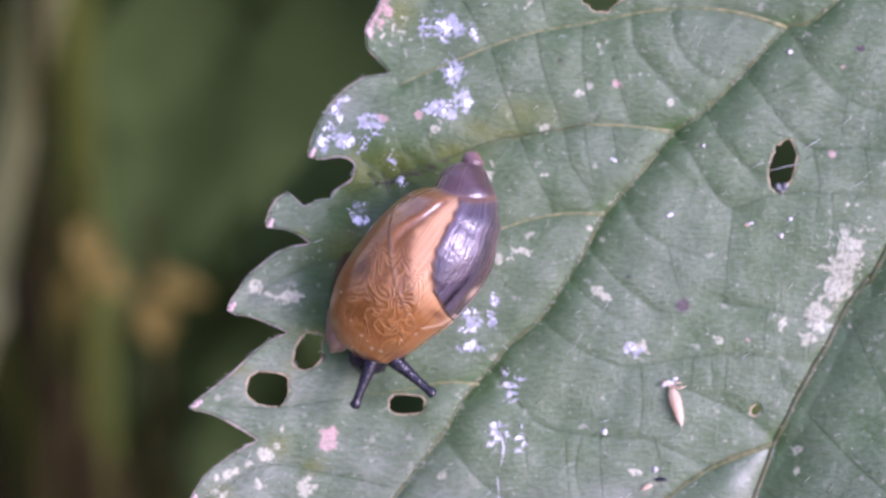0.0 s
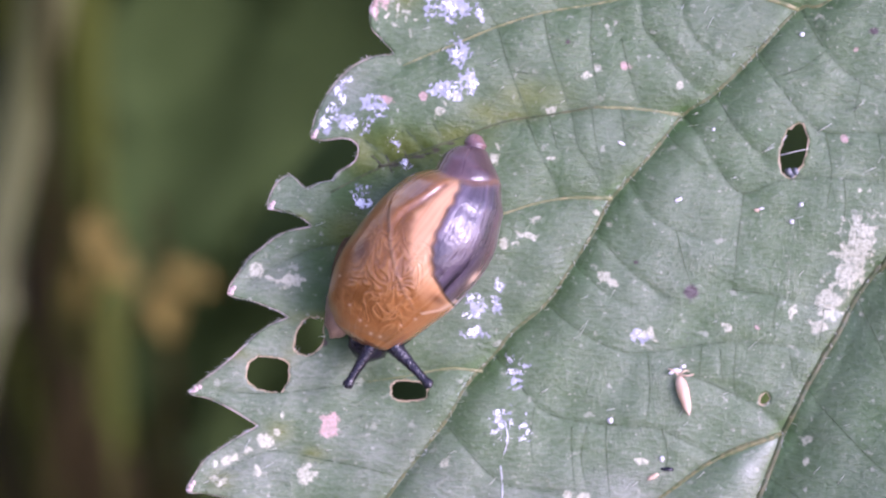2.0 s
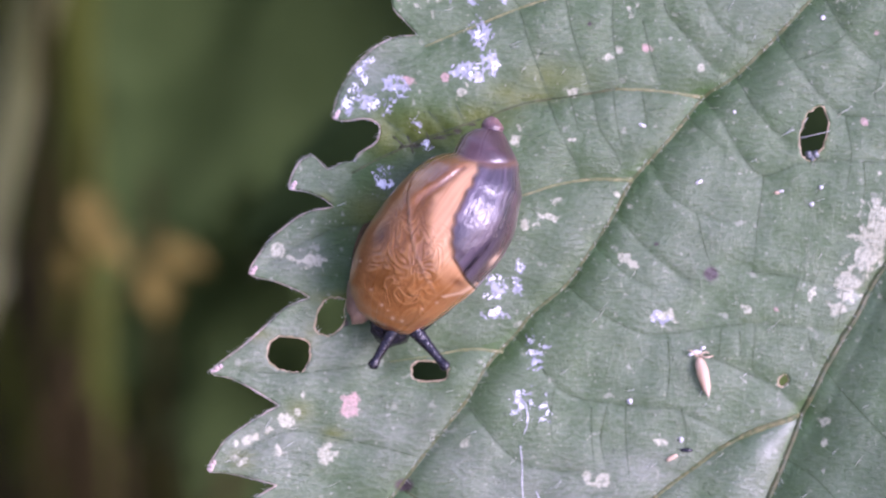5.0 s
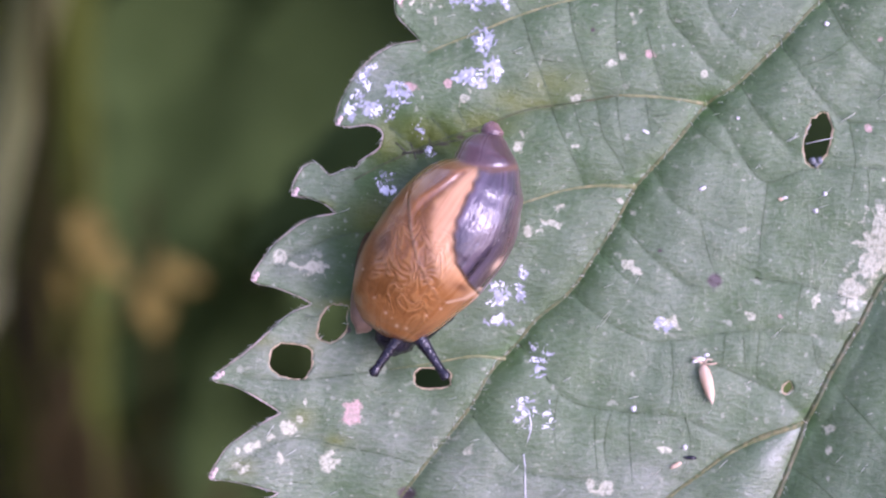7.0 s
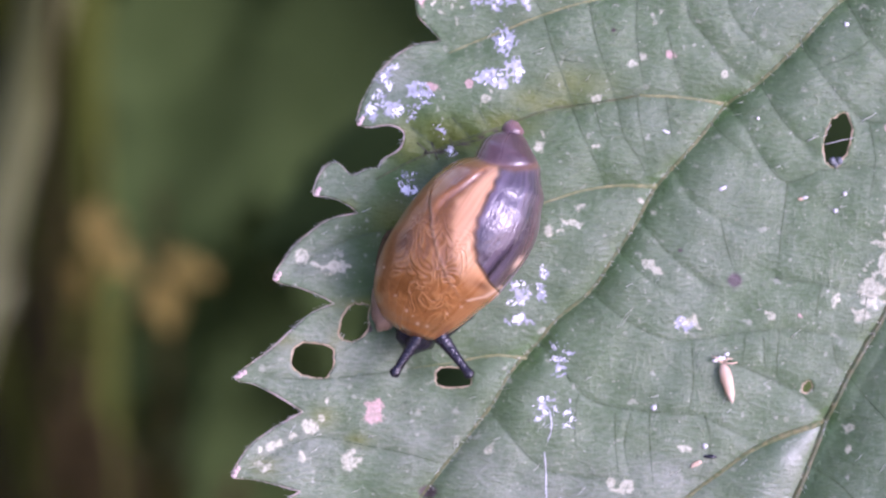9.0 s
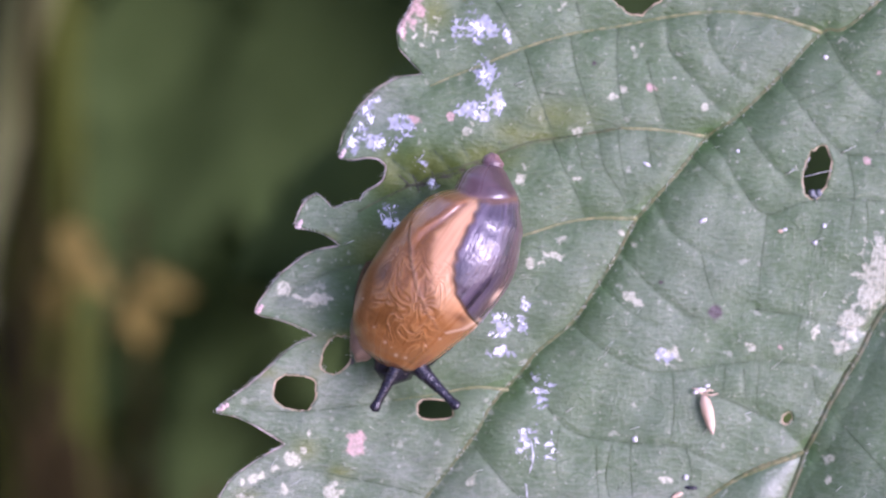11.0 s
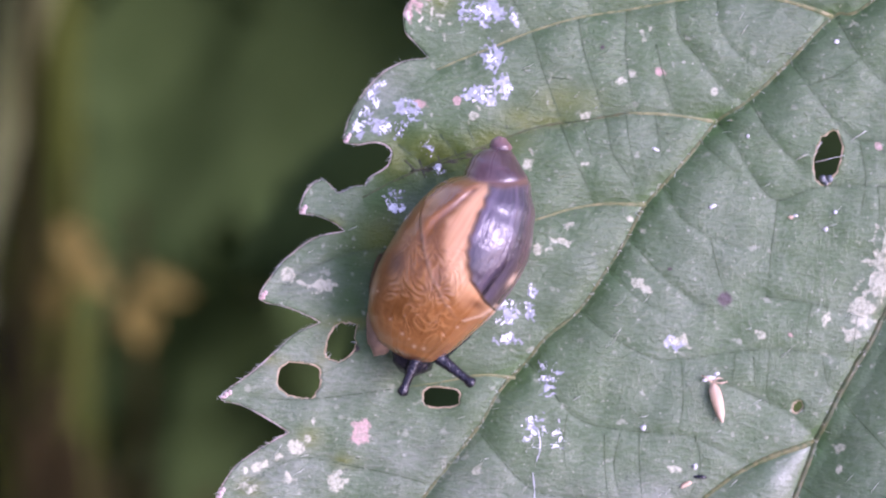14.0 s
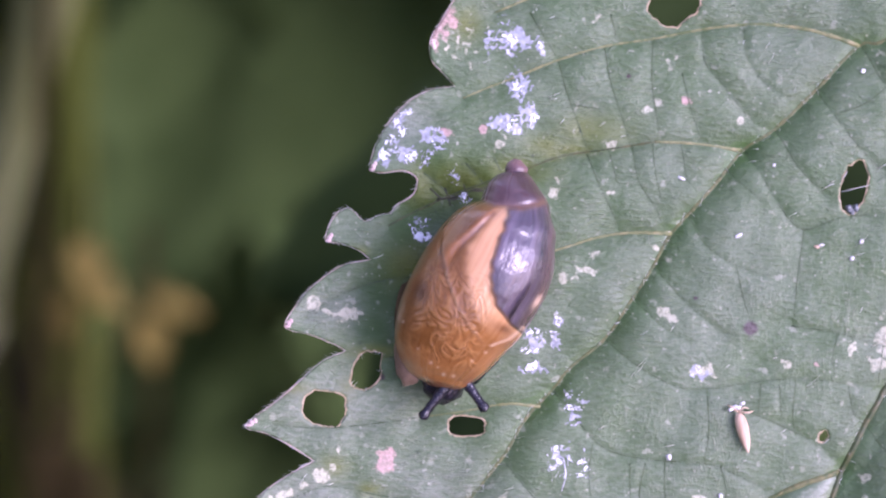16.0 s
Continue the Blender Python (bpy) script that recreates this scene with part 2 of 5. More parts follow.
M_FLUFF = simple("plant_fluff", (0.7, 0.68, 0.68), (0.82, 0.8, 0.8), 3.0, 0.8, 0.03)
M_SOIL = simple("soil_and_litter", (0.01, 0.007, 0.002), (0.03, 0.02, 0.006), 0.06, 0.95, 2.0, spec=0.1)
M_STEM = simple("green_stem", (0.06, 0.08, 0.01), (0.085, 0.1, 0.018), 0.08, 0.85, 0.1, (1, 1, 0.2), 0.15)
M_PALE_STEM = simple("pale_stem", (0.16, 0.17, 0.06), (0.25, 0.265, 0.125), 0.06, 0.85, 0.1, (1, 1, 0.2), 0.2)
M_BROWN = simple("dead_stem", (0.03, 0.022, 0.008), (0.056, 0.042, 0.014), 0.1, 0.9, 0.2, (1, 1, 0.2), 0.1)
M_DEAD_LEAF = simple("dead_leaf", (0.135, 0.098, 0.012), (0.225, 0.165, 0.022), 0.15, 0.8, 0.3)
M_ROSY_LEAF = simple("withered_leaf", (0.18, 0.125, 0.05), (0.27, 0.19, 0.085), 0.15, 0.8, 0.3)
M_GREEN = simple("shaded_leaf", (0.036, 0.062, 0.014), (0.056, 0.088, 0.023), 0.08, 0.85, 0.3, spec=0.15)
# lighter copy of shaded_leaf: the light on better lit nettles, put into the colour
M_LIT_GREEN = simple("lit_leaf", (0.056, 0.09, 0.018), (0.088, 0.125, 0.034), 0.08, 0.85, 0.3, spec=0.15)

# ---- mesh helpers ----


def mesh_from(name, verts, faces, mat, smooth=True):
    me = bpy.data.meshes.new(name)
    me.from_pydata([tuple(c * MM for c in v) for v in verts], [], faces)
    me.materials.append(mat)
    if smooth:
        me.polygons.foreach_set("use_smooth", [True] * len(me.polygons))
    me.update()
    return me


def part(name, me, parent, label="", kind="", m=None):
    ob = new(name, me)
    ob.parent = parent
    if m is not None:
        ob.matrix_basis = m
    return tagged(ob, label=label, kind=kind)


def smooth_line(pts, step=0.25, closed=False):
    """A Catmull-Rom curve through the points, sampled about every step."""
    p = [np.array(q, float) for q in pts]
    n = len(p)
    out = []
    for i in range(n if closed else n - 1):
        if closed:
            a, b, c, d = p[i - 1], p[i], p[(i + 1) % n], p[(i + 2) % n]
        else:
            b, c = p[i], p[i + 1]
            a = p[i - 1] if i else 2 * b - c
            d = p[i + 2] if i + 2 < n else 2 * c - b
        k = max(1, int(np.linalg.norm(c - b) / step))
        for j in range(k):
            t = j / k
            out.append(0.5 * (2 * b + (c - a) * t + (2 * a - 5 * b + 4 * c - d) * t * t + (3 * b - a - 3 * c + d) * t ** 3))
    if not closed:
        out.append(p[-1])
    return np.array(out)


def tube(path, radii, sides=6, squash=1.0, closed=False, cap=True):
    """Vertices and faces of a tube along 3D points."""
    path = [Vector([float(c) for c in p]) for p in path]
    verts, faces, n = [], [], len(path)
    for i in range(n):
        a = path[(i - 1) % n] if (i or closed) else path[0]
        b = path[(i + 1) % n] if (i < n - 1 or closed) else path[-1]
        d = Vector(b) - Vector(a)
        d = d.normalized() if d.length > 1e-9 else Vector((0, 1, 0))
        side = d.cross(Vector((0, 0, 1)))
        side = side.normalized() if side.length > 1e-4 else Vector((1, 0, 0))
        up = side.cross(d)
        for j in range(sides):
            ang = 2 * math.pi * j / sides
            verts.append(tuple(Vector(path[i]) + float(radii[i]) * (math.cos(ang) * side + squash * math.sin(ang) * up)))
    for i in range(n if closed else n - 1):
        for j in range(sides):
            k, l = (i + 1) % n, (j + 1) % sides
            faces.append((i * sides + j, i * sides + l, k * sides + l, k * sides + j))
    if cap and not closed:
        faces.append(tuple(range(sides))[::-1])
        faces.append(tuple((n - 1) * sides + j for j in range(sides)))
    return verts, faces


def join(pieces):
    verts, faces = [], []
    for v, f in pieces:
        o = len(verts)
        verts += v
        faces += [tuple(i + o for i in q) for q in f]
    return verts, faces


def ball(centre, size, rings=12, sides=18, wobble=0.0, seed=0):
    verts, faces = [], []
    for i in range(rings + 1):
        t = math.pi * i / rings
        for j in range(sides):
            a = 2 * math.pi * j / sides
            d = Vector((math.sin(t) * math.cos(a), math.sin(t) * math.sin(a), math.cos(t)))
            r = 1 + wobble * noise.noise(d * 2.3 + Vector((seed, 0, 0)))
            verts.append(tuple(centre[k] + size[k] * d[k] * r for k in range(3)))
    for i in range(rings):
        for j in range(sides):
            l = (j + 1) % sides
            faces.append((i * sides + j, (i + 1) * sides + j, (i + 1) * sides + l, i * sides + l))
    return verts, faces


# ---- the big leaf: veins, outline, holes ----
VEINS = []


def vein(kind, r0, r1, *pts):
    VEINS.append((kind, r0, r1, smooth_line(pts, 0.3)))


vein("main", 0.5, 0.11, (41.64, 36.66), (30.91, 24.39), (20.24, 12.79), (17.72, 11.43), (15.54, 9.16), (13.46, 7.13), (11.92, 6.06), (10.32, 4.09), (8.35, 1.83), (7.37, 0.03), (6.26, -1.71), (5.05, -3.51), (3.36, -4.96), (2.44, -6.12), (1.04, -7.69), (0.00, -9.48), (-2.29, -12.50), (-4.18, -15.05), (-6.50, -17.95), (-9.11, -20.85))
vein("main", 0.6, 0.09, (41.64, 36.66), (32.36, 19.46), (22.85, 0.15), (21.78, -1.57), (20.76, -3.02), (19.89, -4.76), (19.02, -6.21), (18.10, -7.86), (17.11, -9.98), (16.27, -12.21), (14.67, -15.92), (10.61, -24.33), (4.23, -36.51), (-2.06, -47.82))
vein("main", 0.5, 0.11, (41.64, 36.66), (40.48, 21.49), (39.03, 6.99), (35.84, -7.51), (31.49, -20.56))
vein("side", 0.13, 0.07, (17.72, 11.43), (15.25, 12.15), (12.64, 12.41), (10.03, 12.15), (7.42, 11.63), (4.81, 11.17), (2.49, 10.44), (0.46, 9.60), (-1.13, 8.96), (-2.29, 8.44))
vein("side", 0.12, 0.08, (11.92, 6.06), (9.45, 6.35), (7.42, 6.41))
vein("browned", 0.06, 0.06, (7.42, 6.41), (5.10, 6.00), (2.78, 5.63), (0.46, 4.76), (-1.86, 3.94), (-4.18, 2.93), (-5.92, 2.00))
vein("side", 0.13, 0.07, (8.35, 1.83), (6.26, 1.83), (4.52, 1.54), (3.07, 1.07), (0.46, 0.26))
vein("fine", 0.05, 0.04, (0.46, 0.26), (-2.73, -0.41), (-6.06, -0.73), (-8.24, -1.48), (-9.98, -2.58))
vein("side", 0.1, 0.06, (1.86, -6.99), (0.17, -6.84), (-1.86, -7.22), (-4.18, -7.57))
vein("fine", 0.05, 0.03, (-4.18, -7.57), (-7.08, -7.98), (-9.11, -8.15), (-11.43, -8.03))
vein("fine", 0.05, 0.04, (-2.29, -12.38), (-4.18, -11.86), (-6.50, -11.43), (-8.82, -11.05), (-10.85, -11.86), (-12.15, -12.73))
vein("fine", 0.05, 0.04, (-4.18, -15.05), (-6.50, -15.05), (-8.82, -15.63), (-10.56, -16.79))
vein("branch", 0.17, 0.1, (17.05, -10.03), (14.96, -10.73), (13.22, -11.57), (11.77, -12.62), (9.74, -14.18), (7.42, -16.21), (5.10, -18.82), (2.78, -22.01))
vein("branch", 0.14, 0.07, (14.67, -15.92), (11.48, -18.53), (9.16, -21.43), (7.42, -24.91))
vein("side", 0.2, 0.08, (30.91, 24.39), (25.11, 23.81), (17.86, 22.07), (10.61, 20.62), (4.81, 18.59))
vein("side", 0.17, 0.08, (24.82, 17.78), (20.76, 18.01), (14.96, 17.72), (9.16, 16.56), (3.36, 14.53), (-0.70, 12.79))
for line in (((-3.5, 3.35), (-2.56, 3.5), (-1.57, 3.88), (-0.45, 4.1)), ((-3.1, 3.95), (-2.8, 3.02)), ((-2.18, 4.15), (-1.86, 3.25)), ((-3.85, 3.9), (-3.25, 3.35))):
    vein("black", 0.055, 0.05, *line)
vein("browned", 0.06, 0.04, (-3.03, -14.08), (-1.83, -14.78), (-0.54, -15.43), (1.17, -15.58), (3.17, -15.31))
vein("fine", 0.05, 0.03, (17.86, 11.34), (19.02, 9.31), (20.76, 7.71), (23.37, 6.84))
vein("fine", 0.05, 0.03, (15.54, 9.16), (16.41, 7.86), (17.86, 6.06), (19.02, 5.19), (21.34, 5.19), (23.66, 4.90))
vein("fine", 0.05, 0.03, (13.51, 7.13), (14.67, 5.19), (16.12, 3.74))
vein("fine", 0.05, 0.03, (12.06, 5.97), (12.93, 4.61), (13.80, 3.16), (14.96, 2.12), (16.99, 2.78), (19.89, 2.87), (23.66, 2.41))
vein("fine", 0.04, 0.03, (11.05, 5.10), (11.77, 4.38), (12.93, 3.45))
vein("fine", 0.05, 0.03, (9.16, 2.78), (10.03, 1.25), (11.54, 0.26), (13.22, -0.26))
vein("fine", 0.05, 0.03, (7.48, 0.09), (9.16, -1.71), (11.05, -3.22))
vein("fine", 0.05, 0.03, (6.41, -1.48), (8.00, -2.93), (9.31, -3.60))
vein("fine", 0.05, 0.03, (5.10, -3.60), (6.55, -4.76), (8.58, -5.83), (10.32, -5.95), (12.06, -5.66), (14.67, -5.37), (16.70, -5.54), (19.02, -5.92))
vein("fine", 0.05, 0.03, (2.55, -6.21), (3.36, -7.22), (5.10, -9.02), (7.71, -9.57), (10.32, -9.71), (12.06, -10.41), (13.95, -11.34))
vein("fine", 0.05, 0.03, (12.06, -6.99), (13.80, -7.69), (15.54, -8.55), (17.05, -9.83))
vein("fine", 0.05, 0.03, (14.38, -2.73), (16.70, -3.05), (18.73, -3.62), (20.76, -3.97))
vein("fine", 0.05, 0.03, (0.17, -9.83), (1.91, -11.86), (3.36, -12.79), (5.68, -13.02))
vein("fine", 0.04, 0.03, (4.81, 11.11), (5.16, 9.31), (5.83, 7.28), (6.21, 6.12))
vein("fine", 0.04, 0.03, (7.28, 11.57), (7.19, 9.89), (7.42, 7.86), (7.77, 6.41))
vein("fine", 0.04, 0.03, (2.49, 10.41), (3.07, 8.44), (4.09, 5.83))
vein("fine", 0.05, 0.03, (9.74, 12.09), (9.86, 10.47), (10.61, 9.54), (12.06, 7.80), (13.22, 6.99))
vein("fine", 0.05, 0.03, (11.77, 12.35), (12.06, 10.47), (13.37, 9.02), (14.67, 8.29))
vein("fine", 0.04, 0.03, (8.73, 9.89), (9.16, 8.15), (9.80, 6.35))
vein("fine", 0.04, 0.03, (4.00, 5.77), (4.58, 4.32), (5.39, 2.64), (5.63, 1.77))
vein("fine", 0.04, 0.03, (6.26, 6.12), (6.61, 4.38), (7.42, 3.22), (8.00, 1.89))
vein("fine", 0.04, 0.03, (1.04, 12.79), (1.91, 11.34), (2.49, 10.47))
vein("fine", 0.04, 0.03, (5.10, 12.79), (5.45, 11.48))
vein("fine", 0.05, 0.03, (-4.18, 4.67), (-3.36, 4.03), (-2.73, 3.33))
vein("fine", 0.05, 0.03, (-2.09, 5.19), (-1.33, 4.38), (-0.99, 3.92))
vein("fine", 0.04, 0.03, (-0.70, 5.54), (-0.26, 4.67))
for line in (((6.35, -9.71), (6.38, -11.28), (6.55, -12.96)), ((8.09, -9.60), (8.12, -11.28), (8.29, -13.25)), ((4.47, -8.73), (4.29, -10.12), (4.41, -11.57)), ((12.88, -5.66), (12.76, -7.22)), ((14.62, -5.42), (14.50, -7.22), (14.67, -8.15)),
             ((5.10, 5.95), (5.34, 5.02), (5.57, 4.21)), ((7.28, 6.35), (7.42, 4.96), (7.77, 3.45)), ((8.73, 6.29), (9.11, 4.09)), ((19.89, 2.87), (20.01, 1.77), (19.89, 0.49)), ((21.63, 5.19), (21.92, 2.78))):
    vein("fine", 0.03, 0.02, *line)
for line in (((16.70, -3.05), (16.47, -4.32), (16.59, -5.48)), ((19.02, -3.68), (18.79, -5.77)), ((14.96, 2.06), (14.67, -0.26), (14.44, -2.70)), ((11.54, 0.26), (11.95, -1.42), (12.35, -2.58)), ((19.02, 9.31), (17.86, 8.44), (16.47, 7.92)),
             ((20.76, 7.69), (20.47, 6.26), (20.76, 5.19)), ((3.51, 8.15), (4.81, 8.00))):
    vein("fine", 0.03, 0.02, *line)
vein("fine", 0.04, 0.03, (18.21, -7.66), (19.31, -9.11), (21.34, -11.28), (23.37, -13.02))
vein("fine", 0.04, 0.03, (20.76, -3.02), (21.63, -5.19), (22.50, -7.22), (23.95, -9.25))
vein("fine", 0.04, 0.03, (16.27, -12.21), (17.86, -13.31), (19.31, -15.05))
vein("fine", 0.04, 0.03, (10.18, -6.06), (10.27, -8.09), (10.03, -9.71))
vein("fine", 0.04, 0.03, (13.80, -5.77), (13.95, -7.51))
vein("fine", 0.04, 0.03, (17.28, -5.77), (17.63, -7.22), (18.15, -7.66))
vein("fine", 0.04, 0.03, (19.02, 5.19), (19.31, 3.22), (19.02, 1.19))
vein("fine", 0.04, 0.03, (7.13, -9.69), (6.84, -11.28), (7.13, -12.73))
vein("fine", 0.04, 0.03, (10.90, -9.77), (11.19, -11.28), (10.61, -13.02))

# teeth of the seen margin: each run goes from a notch over the tip to the next notch
UPPER_TEETH = (
    ((-0.70, 16.27), (-2.00, 14.53), (-2.87, 13.22), (-3.60, 11.98), (-3.94, 11.28), (-3.89, 10.35), (-3.25, 9.66), (-2.67, 9.02)),
    ((-2.67, 9.02), (-3.8, 8.85), (-4.87, 8.31), (-5.77, 7.41), (-6.47, 6.33), (-6.79, 5.42), (-6.82, 4.79), (-6.21, 4.64), (-5.19, 4.76), (-4.52, 4.38), (-4.70, 3.57), (-5.57, 2.99), (-5.74, 2.58)),
    ((-5.74, 2.58), (-6.35, 2.52), (-7.08, 2.18), (-7.45, 2.47), (-7.86, 2.81), (-8.38, 2.67), (-8.82, 2.06), (-8.99, 1.22), (-8.24, 1.07), (-7.37, 0.73), (-6.79, 0.29)),
)
LOWER_TEETH = (
    ((-6.79, 0.29), (-8.24, -0.06), (-9.54, -0.99), (-10.27, -1.80), (-10.96, -3.10), (-9.69, -3.5), (-8.53, -3.96), (-7.95, -4.29)),
    ((-7.95, -4.29), (-9.11, -4.84), (-9.98, -5.60), (-11.19, -6.70), (-12.82, -8.03), (-11.83, -8.43), (-10.79, -8.94), (-9.43, -9.77)),
    ((-9.43, -9.77), (-10.56, -10.41), (-11.95, -11.37), (-12.53, -12.15), (-12.93, -13.02), (-12.01, -13.17), (-10.85, -13.40), (-9.51, -13.78)),
    ((-9.51, -13.78), (-10.79, -14.62), (-11.72, -15.78), (-12.41, -17.08), (-12.53, -18.01), (-11.14, -18.18), (-9.98, -18.39), (-9.05, -18.82)),
)
TEETH = UPPER_TEETH + LOWER_TEETH
BASE, TIP = np.array((41.64, 36.66)), np.array((-2.06, -47.82))
AXIS = (TIP - BASE) / np.linalg.norm(TIP - BASE)
OUT = np.array((-AXIS[1], AXIS[0]))       # towards the unseen half


def far_teeth(p, q, n, bulge, away):
    """A run of n plain teeth from p to q, along an arc that bulges outward."""
    p, q = np.array(p), np.array(q)
    pts = []
    for i in range(n):
        for f, lift in ((0.0, 0.0), (0.35, 1.3), (0.8, 2.6)):
            t = (i + f) / n
            c = p + (q - p) * t + away * (bulge * 4 * t * (1 - t))
            pts.append(tuple(c + away * lift))
    return pts


def leaf_outline():
    line = []
    for tooth in TEETH:
        line += list(smooth_line(tooth, 0.16)[:-1])
    line += list(smooth_line(far_teeth(TEETH[-1][-1], TIP, 8, 5.0, -OUT), 0.5)[:-1])
    line += list(smooth_line(far_teeth(TIP, BASE, 17, 29.0, OUT), 0.8)[:-1])
    line += list(smooth_line(far_teeth(BASE, TEETH[0][0], 6, 6.0, -OUT), 0.5)[:-1])
    return np.array(line)


def hole(cx, cy, rx, ry, turn, wobble, seed, square=0.0):
    """A chewed hole: an uneven oval of about forty points."""
    pts = []
    for i in range(44):
        a = 2 * math.pi * i / 44
        r = 1 + wobble * noise.noise(Vector((math.cos(a) * 1.6, math.sin(a) * 1.6, seed))) + 0.1 * noise.noise(Vector((math.cos(a) * 6, math.sin(a) * 6, seed)))
        r *= 1 + square * math.cos(4 * a)
        x, y = rx * r * math.cos(a), ry * r * math.sin(a)
        c, s = math.cos(radians(turn)), math.sin(radians(turn))
        pts.append((cx + c * x - s * y, cy + s * x + c * y))
    return np.array(pts)


HOLES = (
    hole(*(-8.96, -7.16), 1.14, 0.95, -8, 0.07, 1.3, -0.045),
    hole(*(-6.93, -5.25), 0.7, 1.15, -27, 0.25, 4.1),
    hole(*(-1.86, -7.98), 1.03, 0.56, 0, 0.12, 7.7, -0.05),
    hole(*(17.40, 4.29), 0.7, 1.4, -12, 0.16, 3.2),
    hole(*(8.25, 13.35), 1.3, 1.15, 20, 0.18, 9.4),
    hole(*(16.07, -8.27), 0.24, 0.33, -25, 0.2, 2.2),
)


def inside(poly, pts):
    x, y = pts[:, 0], pts[:, 1]
    ok = np.zeros(len(pts), bool)
    a, b = poly, np.roll(poly, -1, 0)
    for (x0, y0), (x1, y1) in zip(a, b):
        if y0 == y1:
            continue
        m = ((y0 > y) != (y1 > y)) & (x < (x1 - x0) * (y - y0) / (y1 - y0) + x0)
        ok ^= m
    return ok


def distance(line, pts, reach):
    """Distance of many points to a polyline, capped at reach."""
    d = np.full(len(pts), float(reach))
    lo, hi = line.min(0) - reach, line.max(0) + reach
    near = np.where(((pts > lo) & (pts < hi)).all(1))[0]
    for a, b in zip(line[:-1], line[1:]):
        lo, hi = np.minimum(a, b) - reach, np.maximum(a, b) + reach
        k = near[((pts[near] > lo) & (pts[near] < hi)).all(1)]
        if len(k) == 0:
            continue
        v = b - a
        t = np.clip(((pts[k] - a) @ v) / max(v @ v, 1e-12), 0, 1)
        d[k] = np.minimum(d[k], np.linalg.norm(pts[k] - a - t[:, None] * v, axis=1))
    return d


def relief(pts):
    """Height of the blade: panels swell between sunken veins."""
    pts = np.asarray(pts, float)
    main, side, fine = (np.full(len(pts), r) for r in (6.0, 4.5, 1.6))
    groove = np.zeros(len(pts))
    for kind, r0, r1, line in VEINS:
        if kind == "main":
            main = np.minimum(main, distance(line, pts, 6.0))
        elif kind != "fine":
            side = np.minimum(side, distance(line, pts, 4.5))
        else:
            d = distance(line, pts, 1.6)
            fine = np.minimum(fine, d + (0.05 - min(r0, 0.05)) * 5)
            groove = np.maximum(groove, (0.12 if r0 > 0.045 else 0.06 if r0 > 0.035 else 0.03) * np.exp(-d / 0.4))
    z = -0.4 * np.exp(-main / 0.6) - 0.25 * np.exp(-side / 0.6) - groove
    x, y = pts[:, 0], pts[:, 1]
    z += 0.1 * np.sin(x * 0.7 + 0.6 * np.sin(y * 0.5)) * np.sin(y * 0.62 + 1.0) + 0.05 * np.sin(x * 1.9 + y * 0.8) * np.sin(y * 1.7 - x * 0.5)
    fold = np.maximum(0, (pts - BASE) @ OUT - 0.4)
    z += 0.32 * np.minimum(fold, 12)                     # the far half folds up along the midrib
    gx, gy = (15.5, -12.3)
    lie = (x - gx) - 0.6 * (y - gy)                       # a strip along the midrib faces the light
    z -= 0.21 * lie * np.exp(-(lie / 1.5) ** 2 - ((y - gy) / 2.8) ** 2)
    z += 0.045 * np.maximum(0, x - 14) * np.clip((y + 3) / 3, 0, 1)      # the panel round the long hole tilts a little
    z += 0.12 * np.maximum(0, -7.5 - x)                  # the teeth curl up
    far = np.maximum(0, (pts - np.array((0, 0))) @ OUT - 24)
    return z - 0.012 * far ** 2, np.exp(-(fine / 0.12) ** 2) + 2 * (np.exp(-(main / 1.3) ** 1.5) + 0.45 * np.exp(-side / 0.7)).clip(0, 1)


GRID_X, GRID_Y = np.arange(-15, 25.5, 0.1), np.arange(-18, 16.5, 0.1)
GRID_Z = relief(np.stack(np.meshgrid(GRID_X, GRID_Y), -1).reshape(-1, 2))[0].reshape(len(GRID_Y), len(GRID_X))


def height(x, y):
    """Height of the blade at one place, from a fine grid of it."""
    i = min(max(int((y - GRID_Y[0]) / 0.1), 0), len(GRID_Y) - 2)
    j = min(max(int((x - GRID_X[0]) / 0.1), 0), len(GRID_X) - 2)
    return float(GRID_Z[i:i + 2, j:j + 2].mean())


def spots(pts, items):
    v = np.zeros(len(pts))
    for x, y, rx, ry in items:
        d = ((pts[:, 0] - x) / rx) ** 2 + ((pts[:, 1] - y) / ry) ** 2
        v = np.maximum(v, np.exp(-d * 0.7))
    return v


